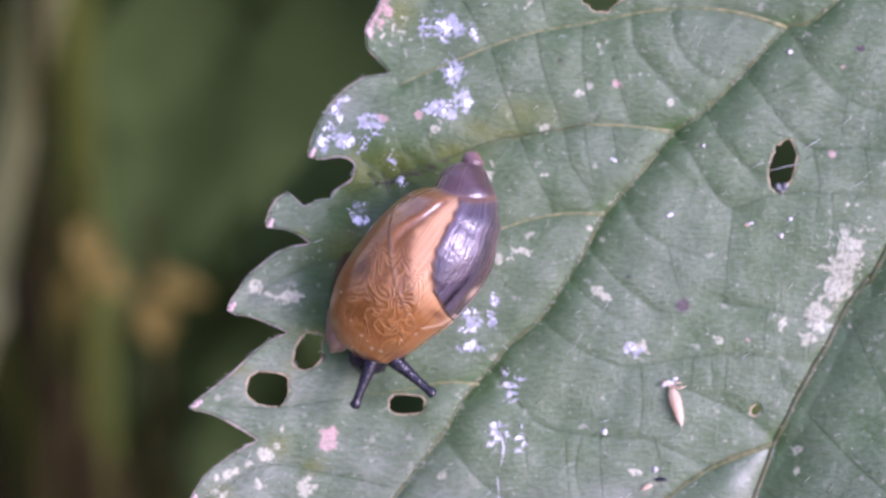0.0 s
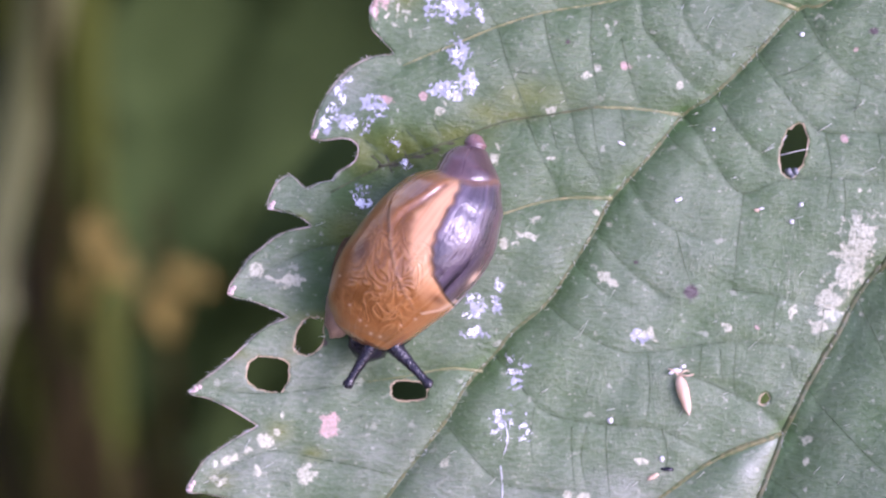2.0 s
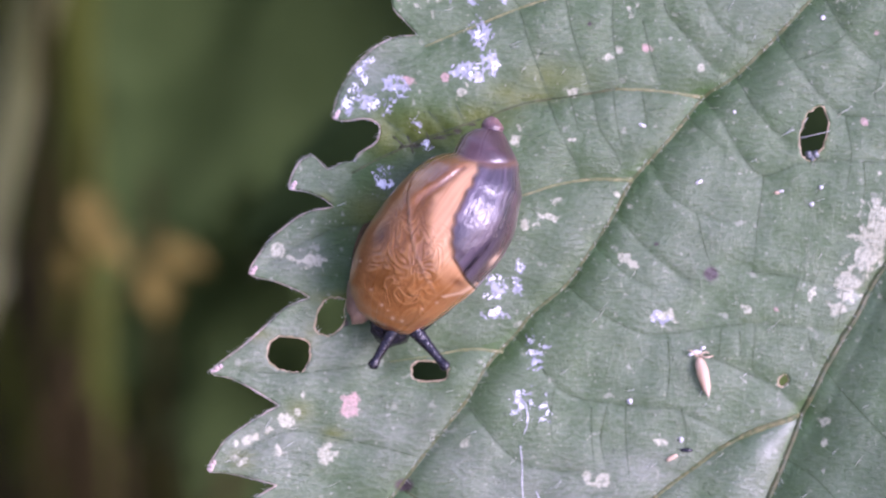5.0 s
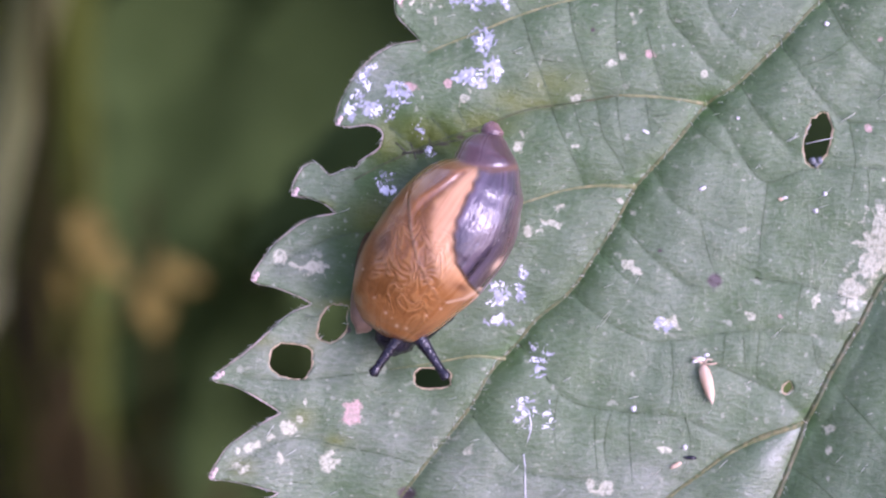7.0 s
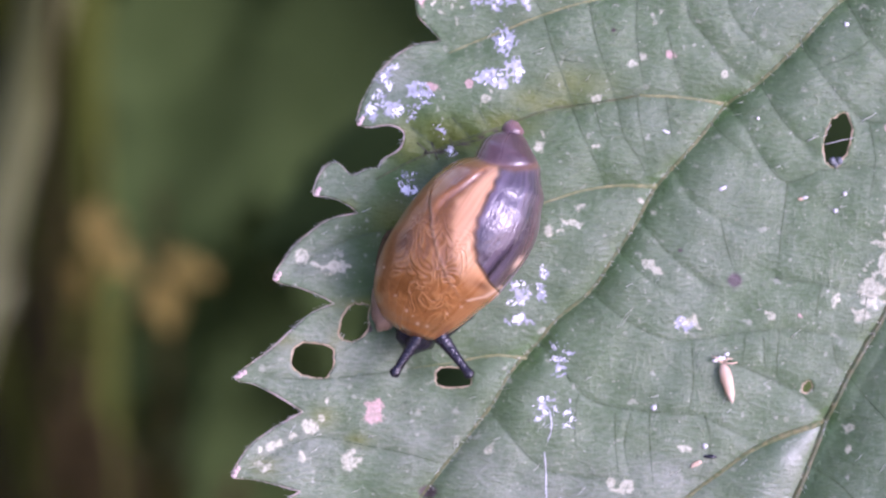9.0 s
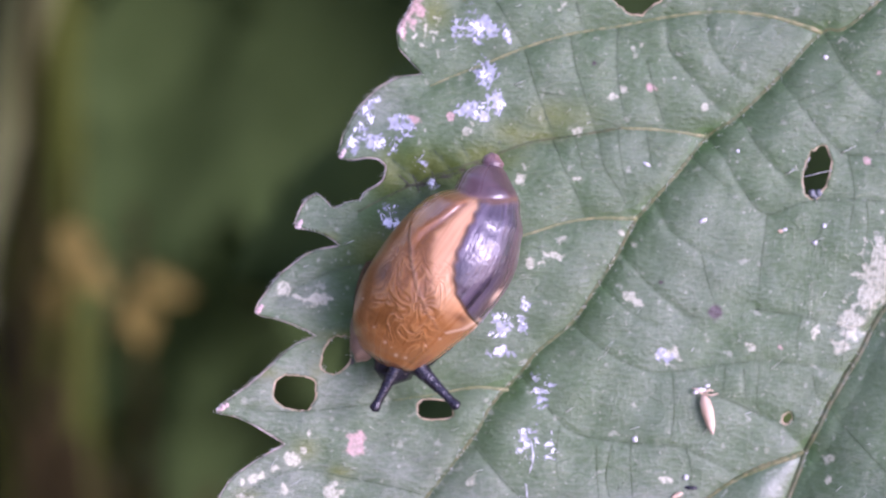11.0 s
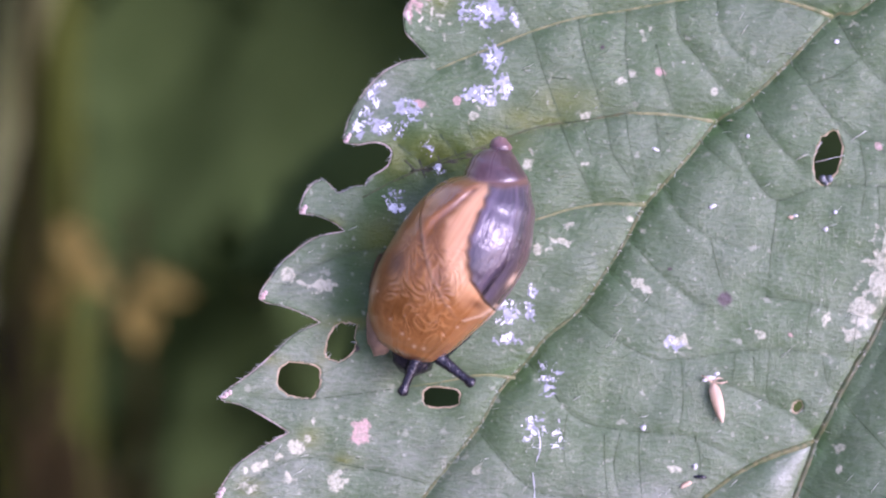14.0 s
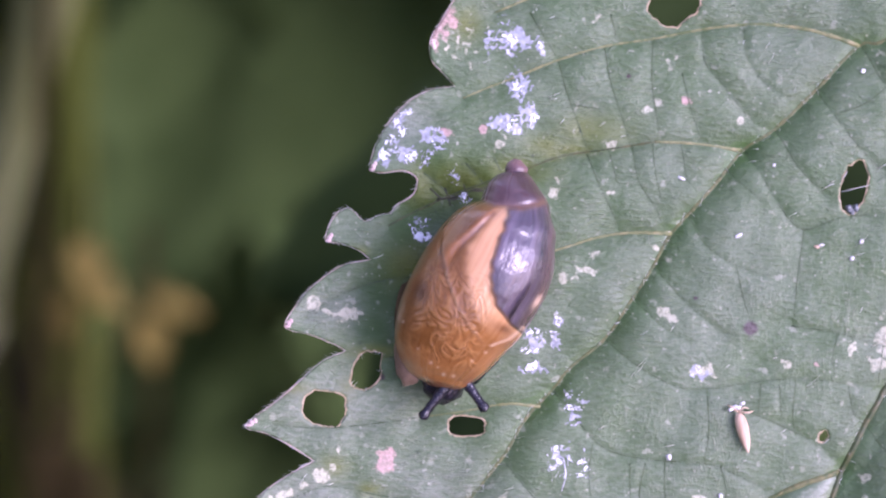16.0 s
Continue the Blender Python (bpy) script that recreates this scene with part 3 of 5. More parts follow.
def build_leaf():
    from mathutils.geometry import delaunay_2d_cdt
    outline = leaf_outline()
    rng = np.random.default_rng(4)
    step = 0.14
    gx, gy = np.meshgrid(np.arange(-14, 24.6, step), np.arange(-16.4, 15.2, step * 0.87))
    gx[1::2] += step / 2
    fine = np.stack([gx.ravel(), gy.ravel()], 1) + rng.uniform(-0.02, 0.02, (gx.size, 2))
    cx, cy = np.meshgrid(np.arange(-26, 80, 1.1), np.arange(-52, 46, 1.1))
    coarse = np.stack([cx.ravel(), cy.ravel()], 1)
    coarse = coarse[~((coarse[:, 0] > -14) & (coarse[:, 0] < 24.6) & (coarse[:, 1] > -16.4) & (coarse[:, 1] < 15.2))]
    pts = np.concatenate([fine, coarse])
    pts = pts[inside(outline, pts)]
    keep = distance(np.vstack([outline, outline[:1]]), pts, 0.3) > 0.07
    for h in HOLES:
        keep &= ~inside(h, pts) & (distance(np.vstack([h, h[:1]]), pts, 0.3) > 0.07)
    pts = pts[keep]
    edges, allp = [], [pts]
    o = len(pts)
    for loop in (outline, *HOLES):
        n = len(loop)
        edges += [(o + i, o + (i + 1) % n) for i in range(n)]
        allp.append(loop)
        o += n
    pts = np.concatenate(allp)
    v2, _, f2, *_ = delaunay_2d_cdt([Vector(p) for p in pts], edges, [], 0, 1e-6)
    v2 = np.array([tuple(v) for v in v2])
    f2 = np.array([tuple(f) for f in f2])
    mid = v2[f2].mean(1)
    ok = inside(outline, mid)
    for h in HOLES:
        ok &= ~inside(h, mid)
    f2 = f2[ok]
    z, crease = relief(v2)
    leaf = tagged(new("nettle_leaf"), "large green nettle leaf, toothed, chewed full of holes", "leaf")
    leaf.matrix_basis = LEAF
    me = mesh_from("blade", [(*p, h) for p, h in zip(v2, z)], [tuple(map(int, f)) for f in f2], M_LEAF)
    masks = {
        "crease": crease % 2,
        "lush_shade": np.minimum(1, crease / 2 + 1.1 * spots(v2, WET_SHADE)),
        "lesion": spots(v2, LESIONS) * 0.72 + 0.29 * spots(v2, PALE),
        "russet": spots(v2, RUSSET) * 0.8,
        "yellowing": spots(v2, YELLOW),
        "necrosis": spots(v2, NECROSIS),
        "dull": spots(v2, DULL),
        "wet": spots(v2, WET_SHADE),
        "upright": spots(v2, [(16.5, -2.5, 6.0, 5.0), (10.0, -9.0, 5.0, 3.0)]),
        "gloss": spots(v2, [(16.2, -11.0, 0.8, 1.0), (15.3, -12.5, 0.9, 1.4), (14.3, -14.2, 0.9, 1.3), (*(-5.34, 6.26), 1.5, 1.0), (*(20.18, -3.45), 0.8, 1.4)]),
    }
    for name, values in masks.items():
        a = me.attributes.new(name, "FLOAT", "POINT")
        a.data.foreach_set("value", values.astype(np.float32))
    blade = part("blade", me, leaf, "veined green leaf blade with pale blotches")
    thick = blade.modifiers.new("thickness", "SOLIDIFY")
    thick.thickness, thick.offset = 0.22 * MM, -1
    # veins lie in their grooves
    for kind, r0, r1, line in VEINS:
        zz, _ = relief(line)
        if kind == "fine":
            r = np.interp(np.linspace(0, 1, len(line)), (0, 0.1, 0.8, 1), (0.055, 0.05, 0.035, 0.012)) * (0.1 + 16 * r0) * [1 + 0.4 * noise.noise(Vector((*p, 2)) * 1.5) for p in line]
            part("fine_vein", mesh_from("vein", *tube([(x, y, h + 0.004) for (x, y), h in zip(line, zz)], r, 6, 0.35), M_VEIN_DARK), leaf)
            continue
        share = np.linspace(0, 1, len(line))
        r = np.interp(share, (0, 0.3, 1), (r0, r1 * 0.9, r1 * 0.7)) * [(2.3 if line is VEINS[1][3] else 1) + 0.35 * noise.noise(Vector((*p, 5)) * 1.1) + 0.4 * noise.noise(Vector((*p, 9)) * 3.1) for p in line]
        low = 0.035 if line is VEINS[1][3] else 0.01
        part("midrib" if kind == "main" else "side_vein", mesh_from("vein", *tube([(x, y, h + low) for (x, y), h in zip(line, zz)], r, 8, 0.6), (M_VEIN_BROWN if line is VEINS[1][3] else M_VEIN) if kind == "main" else M_VEIN_BLACK if kind == "black" else M_VEIN_BROWN if kind == "browned" else M_VEIN if kind == "branch" else M_VEIN_PALE), leaf, "thin browned leaf vein" if kind in ("browned", "black") else "thin yellowish leaf vein")
    for h in HOLES:
        zz, _ = relief(h)
        big = 0.048
        r = [big * (1 + 0.5 * noise.noise(Vector((*p, 3)) * 2.0)) for p in h]
        part("hole_rim", mesh_from("hole_rim", *tube([(x, y, q - 0.05) for (x, y), q in zip(h, zz)], r, 6, 1.2, closed=True), M_RIM), leaf, "dry tan rim of a chewed hole")
    near = outline[: sum(len(smooth_line(t, 0.16)) - 1 for t in TEETH)]
    zz, _ = relief(near)
    r = [0.026 + 0.026 * noise.noise(Vector((*p, 8)) * 1.2) for p in near]
    part("leaf_margin", mesh_from("leaf_margin", *tube([(x, y, q - 0.025) for (x, y), q in zip(near, zz)], r, 6, 1.3), M_MARGIN), leaf, "thin pinkish dry leaf edge")
    for (x, y), dx, dy in (((-6.82, 4.79), 0.1, 0.26), ((-8.96, 1.19), 0.1, 0.24), ((-10.93, -3.10), 0.14, 0.24), ((-12.79, -8.03), 0.28, 0.2), ((-12.91, -12.99), 0.16, 0.32), ((-3.89, 11.28), 0.03, -0.25)):
        tip = [ball((x + 0.07, y, height(x, y) - 0.03), (0.17, 0.08, 0.08), 8, 10, 0.12, x), ball((x + 0.06 + dx * 0.6, y + dy * 0.6, height(x, y) - 0.01), (0.12, 0.15, 0.08), 8, 10, 0.12, y),
               ball((x + 0.1 + dx * 1.15, y + dy * 1.15, height(x, y)), (0.1, 0.13, 0.06), 8, 10, 0.12, x + 1)]
        part("tooth_tip", mesh_from("tooth_tip", *join(tip), M_TIP), leaf, "pale pink dry tip of a tooth")
    # hairs: a fringe on the margin, and scattered on the blade
    hairs = []
    outward = 1 if np.sum(outline[:, 0] * np.roll(outline[:, 1], -1) - np.roll(outline[:, 0], -1) * outline[:, 1]) > 0 else -1
    for i in range(0, len(near) - 1):
        if rng.random() > 0.9:
            continue
        d = near[i + 1] - near[i]
        d /= max(np.linalg.norm(d), 1e-9)
        nrm = np.array((d[1], -d[0]))
        nrm = nrm * outward
        ln = rng.uniform(0.1, 0.34) * (1.0 if d[0] < 0 else 0.5) * (1 + 0.6 * noise.noise(Vector((*near[i], 4)) * 0.9))
        a = np.array((*near[i], zz[i] + 0.0))
        b = a + np.array((*(nrm * rng.uniform(0.25, 0.75) + d * rng.uniform(0.3, 1.0)) * ln, rng.uniform(0.02, 0.18)))
        hairs.append(tube([a, (a * 0.45 + b * 0.55), b], [0.011, 0.009, 0.003], 4))
    for cx, cy in HOLES[1][[2, 9, 11, 18, 29, 31, 38]]:                         # bristles that stand into a hole
        q = np.array((-6.93, -5.25)) - (cx, cy)
        a = np.array((cx, cy, height(cx, cy)))
        b = a + np.array((*(q * rng.uniform(0.12, 0.4)), 0.05))
        hairs.append(tube([a, a * 0.5 + b * 0.5, b], [0.016, 0.012, 0.004], 4))
    seeds = np.stack([rng.uniform(-12, 24, 110), rng.uniform(-15, 14, 110)], 1)
    free = inside(outline, seeds)
    for h in HOLES:
        free &= ~inside(h, seeds)
    for x, y in seeds[free]:
        if -6 < x < 4 and -7 < y < 6:
            continue
        z0 = height(x, y)
        ang, ln = rng.uniform(0.1, 1.1) + (math.pi if rng.random() < 0.3 else 0), rng.uniform(0.25, 0.75)
        a = np.array((x, y, z0 - 0.01))
        b = a + np.array((math.cos(ang) * ln, math.sin(ang) * ln, ln * rng.uniform(0.25, 0.6)))
        hairs.append(tube([a, a * 0.5 + b * 0.5 + (0, 0, 0.02), b], [0.014, 0.01, 0.003], 4))
    for line in (VEINS[0][3], VEINS[1][3]):              # bristles along the two big veins
        for x, y in line:
            if not (-12 < x < 24 and -15 < y < 14):
                continue
            for _ in range(int(rng.integers(0, 3))):
                ang, ln = rng.uniform(0, 2 * math.pi), rng.uniform(0.12, 0.34)
                q = np.array((x + rng.uniform(-0.15, 0.15), y + rng.uniform(-0.15, 0.15)))
                a = np.array((*q, height(*q)))
                b = a + np.array((math.cos(ang) * ln, math.sin(ang) * ln, ln * rng.uniform(0.3, 0.8)))
                hairs.append(tube([a, a * 0.5 + b * 0.5 + (0, 0, 0.02), b], [0.013, 0.01, 0.003], 4))
    for a, b in ((16.76, 4.03), (18.21, 4.38)), ((18.59, 5.19), (19.31, 5.63)), ((15.83, 4.15), (16.41, 4.44)), ((17.05, 5.02), (16.76, 4.61)):
        za, zb = height(*a) + 0.05, height(*b) + 0.12
        hairs.append(tube([(*a, za), ((a[0] + b[0]) / 2, (a[1] + b[1]) / 2, za + 0.1), (*b, zb)], [0.022, 0.02, 0.01], 5))
    part("leaf_hairs", mesh_from("leaf_hairs", *join(hairs), M_HAIR), leaf, "short pale bristles on the leaf", "stuff")
    # stalk from the leaf's base
    stalk = [(*BASE, -0.6), (*(BASE - AXIS * 8), 0.5), (*(BASE - AXIS * 22), -2.0)]
    part("leaf_stalk", mesh_from("leaf_stalk", *tube(stalk, [0.9, 0.95, 1.1], 10), M_STEM), leaf, "short green leaf stalk")
    return leaf


LESIONS = [(*p, a, b) for p, a, b in (
    ((-9.63, -1.94), 0.4, 0.35), ((-8.93, -2.32), 0.25, 0.2), ((-7.74, -2.44), 0.65, 0.4), ((-9.11, -10.50), 0.45, 0.42), ((-9.98, -11.02), 0.25, 0.24), ((-11.02, -11.57), 0.34, 0.25), ((-10.56, -11.40), 0.22, 0.22),
    ((-11.54, -11.77), 0.2, 0.22), ((-11.43, -12.50), 0.32, 0.24), ((-8.50, -10.09), 0.2, 0.24), ((-8.24, -9.22), 0.16, 0.24), ((-9.51, -12.09), 0.28, 0.35), ((-7.08, -12.15), 0.5, 0.5), ((7.45, 8.29), 0.28, 0.24), ((6.90, 7.98), 0.28, 0.24), ((11.69, 7.51), 0.5, 0.25))]
LESIONS += [(*p, a, b) for p, a, b in (
    ((20.76, -0.70), 0.5, 1.0), ((20.13, -2.00), 0.4, 0.6), ((19.17, -3.45), 0.5, 0.6), ((17.43, -3.89), 0.3, 0.3), ((18.73, -4.61), 0.4, 0.3), ((0.03, -11.60), 0.25, 0.3), ((9.95, -5.05), 0.55, 0.4),
    ((15.98, -8.53), 0.35, 0.45), ((14.09, -4.61), 0.3, 0.25), ((5.25, 6.18), 0.3, 0.25), ((-0.41, 6.12), 0.4, 0.3), ((6.86, -13.48), 0.6, 0.4), ((6.3, -13.2), 0.3, 0.25), ((5.02, -14.81), 0.4, 0.22), ((5.79, -14.86), 0.45, 0.28), ((9.84, -11.45), 0.4, 0.2), ((1.88, -14.61), 0.22, 0.28),
    ((2.34, 3.72), 0.25, 0.35), ((2.5, 4.4), 0.15, 0.25), ((5.19, 3.76), 0.25, 0.16), ((7.48, 1.11), 0.22, 0.2), ((8.21, 0.41), 0.2, 0.2), ((4.52, 0.85), 0.25, 0.3), ((2.97, -0.49), 0.45, 0.3), ((4.04, -0.1), 0.5, 0.22), ((7.87, -2.08), 0.35, 0.25), ((8.36, -2.44), 0.35, 0.25), ((18.2, -10.3), 0.22, 0.35), ((18.1, -11.4), 0.15, 0.15))]
DULL = [(*p, a, b) for p, a, b in (((-10.27, -11.57), 2.6, 1.6), ((-8.82, -7.22), 3.4, 1.5), ((-9.11, -2.29), 1.4, 0.8), ((-3.02, -11.28), 3.0, 1.8), ((-5.34, 7.57), 1.2, 1.2), ((4.0, -14.3), 5.0, 2.2), ((-0.5, -12.6), 2.0, 1.6), ((9.0, -12.8), 2.5, 1.2))]
PALE = [(*p, a, b) for p, a, b in (
    ((20.04, -2.00), 1.3, 3.2), ((4.52, 12.64), 0.8, 0.5), ((20.76, 0.61), 1.5, 1.6), ((19.02, 11.05), 1.0, 0.9), ((8.29, 10.47), 0.6, 0.8), ((-2.44, 11.05), 1.4, 1.2))]
RUSSET = [(*p, a, b) for p, a, b in (
    ((-5.83, -9.77), 0.55, 0.65), ((8.93, 8.47), 0.24, 0.24), ((19.92, 4.87), 0.22, 0.2), ((20.47, 9.37), 0.12, 0.18), ((-3.25, 12.35), 0.6, 0.9), ((-1.28, 6.90), 0.25, 0.3), ((-3.07, 6.64), 0.35, 0.3), ((-3.74, 11.48), 0.35, 0.8), ((15.60, -4.64), 0.18, 0.1))]
YELLOW = [(*p, a, b) for p, a, b in (
    ((2.20, 5.74), 0.7, 0.4), ((0.46, 4.90), 1.4, 0.55), ((-2.44, 4.09), 2.2, 0.9), ((-4.18, 4.09), 0.8, 1.0), ((3.36, 5.97), 1.3, 0.3), ((-2.15, 12.21), 0.7, 0.7), ((-7.37, 0.61), 0.5, 0.3), ((-6.50, -4.32), 1.2, 0.3), ((17.57, 4.09), 0.4, 0.4), ((-4.76, 0.03), 1.2, 1.0), ((-7.9, -6.3), 0.35, 0.5), ((-10.6, -6.2), 0.9, 0.25), ((-6.7, -11.2), 0.5, 0.3), ((-8.5, -10.1), 0.6, 0.5), ((-11.3, -12.5), 0.6, 0.5), ((4.3, 6.9), 1.4, 0.7), ((1.8, 6.1), 0.8, 0.5))]
# wet leaf round the shell; the darkening also stands for shade there
WET_SHADE = [(*p, a, b) for p, a, b in (((-5.63, -0.26), 1.2, 1.6), ((-4.18, 3.07), 1.6, 1.0), ((-6.50, -3.02), 0.8, 1.0), ((-1.57, 4.09), 2.8, 1.1), ((-2.73, 4.96), 1.6, 0.8), ((-5.34, -5.19), 1.0, 0.8), ((-5.0, 1.6), 0.9, 1.1), ((-6.3, -1.6), 0.9, 1.2), ((-6.1, -4.1), 0.9, 0.8), ((-3.6, 3.6), 1.4, 0.8))]
NECROSIS = [(*p, a, b) for p, a, b in (((12.30, -2.90), 0.38, 0.38), ((21.37, 10.27), 0.25, 0.2), ((-6.26, -5.57), 0.3, 0.2), ((-3.10, -13.80), 0.5, 0.35), ((9.34, -15.28), 0.6, 0.45), ((6.03, 9.69), 0.14, 0.14), ((9.54, -1.42), 0.14, 0.12), ((-2.73, 3.45), 0.35, 0.12), ((-1.42, 3.86), 0.4, 0.1), ((-0.55, 4.21), 0.3, 0.1), ((0.17, 4.52), 0.25, 0.08))]

# ---- the snail ----
SNAIL_AT = (-1.414, -0.546)
SHELL_TOP, SHELL_END = (2.857, 5.498), (-2.236, -5.226)
STATIONS = (0, .02, .05, .1, .15, .2, .3, .4, .5, .6, .7, .8, .88, .94, .98, 1.0)
MIDDLE = (0.2, 0.28, 0.38, 0.53, 0.72, 0.79, 0.53, 0.41, 0.23, -0.02, -0.27, -0.54, -0.66, -0.66, -0.56, -0.45)
HALF = (0.2, 0.44, 0.68, 1.15, 1.53, 1.83, 2.6, 3.04, 3.2, 3.18, 3.06, 2.7, 2.3, 1.75, 1.1, 0.1)


def bell(v, at, width):
    return np.exp(-((v - at) / width) ** 2)


def step(v, at, width):
    return 1 / (1 + np.exp(-np.clip((v - at) / width, -40, 40)))


def curve(v, xs, ys):
    """A smooth curve through the points (cubic, with no kinks)."""
    xs, ys = np.array(xs, float), np.array(ys, float)
    slope = np.gradient(ys, xs)
    i = np.clip(np.searchsorted(xs, v, side="right") - 1, 0, len(xs) - 2)
    h = xs[i + 1] - xs[i]
    t = np.clip((v - xs[i]) / h, 0, 1)
    return (2 * t ** 3 - 3 * t ** 2 + 1) * ys[i] + (t ** 3 - 2 * t ** 2 + t) * h * slope[i] + (3 * t ** 2 - 2 * t ** 3) * ys[i + 1] + (t ** 3 - t ** 2) * h * slope[i + 1]


def build_shell(snail):
    """The body whorl and spire as one turned form, with a ridged shoulder and a crease down the middle."""
    rings, sides = 230, 200
    a = np.array(SHELL_END) - np.array(SHELL_TOP)
    length = np.linalg.norm(a)
    a /= length
    nrm = np.array((-a[1], a[0]))
    u = np.linspace(0, 1, rings + 1)[:, None]
    th = (2 * math.pi * np.arange(sides) / sides)[None, :]
    s = u - 0.156 * np.sin(2 * math.pi * u) / (2 * math.pi) + 0 * th
    ct, st = np.cos(th) + 0 * u, np.sin(th) + 0 * u
    c, w = curve(s, STATIONS, MIDDLE), np.maximum(0.03, curve(s, STATIONS, HALF))
    rise = curve(s, (0, 0.2, 0.5, 0.8, 1), (2.5, 2.9, 3.05, 2.5, 1.7))
    tall = w * curve(s, (0, 0.3, 0.6, 1), (0.95, 0.92, 0.86, 0.7))
    suture = np.interp(ct, (-1, -0.5, -0.06, 0.23, 0.57, 0.95), (0.203, 0.21, 0.2, 0.187, 0.162, 0.13))
    k = 1 - (0.05 - 0.03 * ct) * bell(s, suture, 0.014) - 0.2 * bell(s, 0.052 - 0.012 * ct, 0.01)
    k += 0.11 * bell(s, 0.125, 0.035) + 0.05 * bell(s, 0.25, 0.04) + 0.12 * bell(s, 0.022, 0.016)
    d = c + w * k * ct
    top = st > 0
    # the shoulder: a ridge that drops sharply into a groove
    groove = np.interp(s, (0.22, 0.254, 0.345, 0.427, 0.5, 0.6), (0.1, -0.14, -0.7, -1.31, -1.55, -1.6))
    x = d - groove + 0.16
    run = np.interp(s, (0.21, 0.25, 0.42, 0.52), (0, 1, 1, 0)) * top
    k += (0.06 * np.exp(-(x / np.where(x < 0, 0.5, 0.14)) ** 2) - 0.02 * bell(x, 0.3, 0.16)) * run
    # the crease down the middle
    crease = d - np.interp(s, (0.36, 0.423, 0.55, 0.644, 0.714, 0.763), (-2.3, -2.12, -1.43, -0.6, 0.21, 1.07))
    fold = np.interp(s, (0.36, 0.46, 0.72, 0.78), (0, 1, 1, 0)) * top
    k += (0.012 * bell(crease, 0.16, 0.1) - 0.014 * bell(crease, 0.0, 0.08)) * fold
    d = c + w * k * ct
    z = rise + tall * k * st * np.where(top, 1.0, 0.62)
    px, py = (SHELL_TOP[i] + a[i] * length * s + nrm[i] * d for i in (0, 1))
    wob = 0.05 * np.sin(px * 4.1 + py * 2.3) * np.sin(py * 3.3 - z) + 0.03 * np.sin(py * 9.0 + px * 3.0)
    body = step(s, suture + 0.006, 0.006)
    edge = np.interp(s, (0.2, 0.216, 0.29, 0.357, 0.457, 0.544, 0.6, 0.64, 0.666, 0.7), (0.5, 0.55, 0.64, 0.55, 0.54, 0.85, 1.33, 1.94, 2.4, 3.4))
    dark = step(d + wob, edge, 0.05) * np.where(st > -0.75, 1, 0.5)
    start = np.interp(s, (0.21, 0.252, 0.33, 0.405, 0.496, 0.598, 0.693, 0.735), (0.2, -0.02, -0.42, -0.75, -0.52, 0.08, 0.85, 1.4))
    band = step(d + wob, start, 0.09) * np.interp(s, (0.2, 0.25, 0.6, 0.68, 0.74), (0.7, 1.0, 0.9, 0.5, 0.0)) * top
    band += 0.35 * bell(d, edge - 0.25, 0.3) * (1 - band)
    spot_shade = 0.8 * bell(s, 0.633, 0.045) * bell(d, -2.4, 0.42) + 0.75 * bell(s, 0.683, 0.02) * bell(d, 2.0, 0.4) + 0.25 * bell(s, 0.75, 0.05) * bell(d, -2.6, 0.5)
    # the crease is darkened too, its shade put into the colour
    spot_shade += 0.4 * bell(crease, 0, 0.06) * fold + 0.18 * bell(d, start - 0.35, 0.3) * np.interp(s, (0.4, 0.5, 0.65, 0.75), (0, 1, 0.8, 0)) + 0.3 * np.clip((s - 0.93) * 14, 0, 1) ** 2
    # pale lip, rim and streak; highlights, dots and the crease's bright ridge painted in
    lip_glints = 0.65 * bell(d, np.interp(s, (0.66, 0.719, 0.746, 0.77), (2.8, 2.3, 1.85, 1.5)), 0.1) * (s > 0.65) * (s < 0.765) * top
    lip_glints = np.maximum(lip_glints, 0.85 * bell(d, np.interp(s, (0.5, 0.57), (3.22, 3.0)), 0.13) * bell(s, 0.54, 0.03) * (st > -0.3))
    lip_glints = np.maximum(lip_glints, 0.3 * bell(crease, 0.16, 0.06) * fold)
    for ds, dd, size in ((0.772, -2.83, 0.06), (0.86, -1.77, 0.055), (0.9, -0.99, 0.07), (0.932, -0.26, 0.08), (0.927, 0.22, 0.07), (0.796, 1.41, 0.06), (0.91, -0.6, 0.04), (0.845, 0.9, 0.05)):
        lip_glints = np.maximum(lip_glints, 0.8 * np.exp(-((d - dd) ** 2 + ((s - ds) * length) ** 2) / size ** 2) * top)
    lip_glints = np.maximum(lip_glints, 0.35 * bell(st, 0.1, 0.09) * np.interp(s, (0.72, 0.82, 0.97, 1), (0, 1, 1, 0)) * (ct < 0.75))
    wrinkled = np.interp(s, (0.46, 0.56, 0.86, 0.92), (0, 1, 1, 0)) * np.interp(d, (-2.7, -2.0, 0.8, 1.3), (0, 1, 1, 0))
    cols = {"dark": dark * body, "band": np.clip(band, 0, 1), "spire": 1 - body, "lip_glints": np.clip(lip_glints, 0, 1) * 0.9, "wrinkled": wrinkled, "spot_shade": np.clip(spot_shade, 0, 0.85),
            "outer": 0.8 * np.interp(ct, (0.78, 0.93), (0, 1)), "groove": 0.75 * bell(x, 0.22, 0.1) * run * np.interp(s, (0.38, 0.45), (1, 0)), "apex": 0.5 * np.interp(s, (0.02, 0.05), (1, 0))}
    flat = np.arange((rings + 1) * sides).reshape(rings + 1, sides)
    right = np.roll(flat, -1, 1)
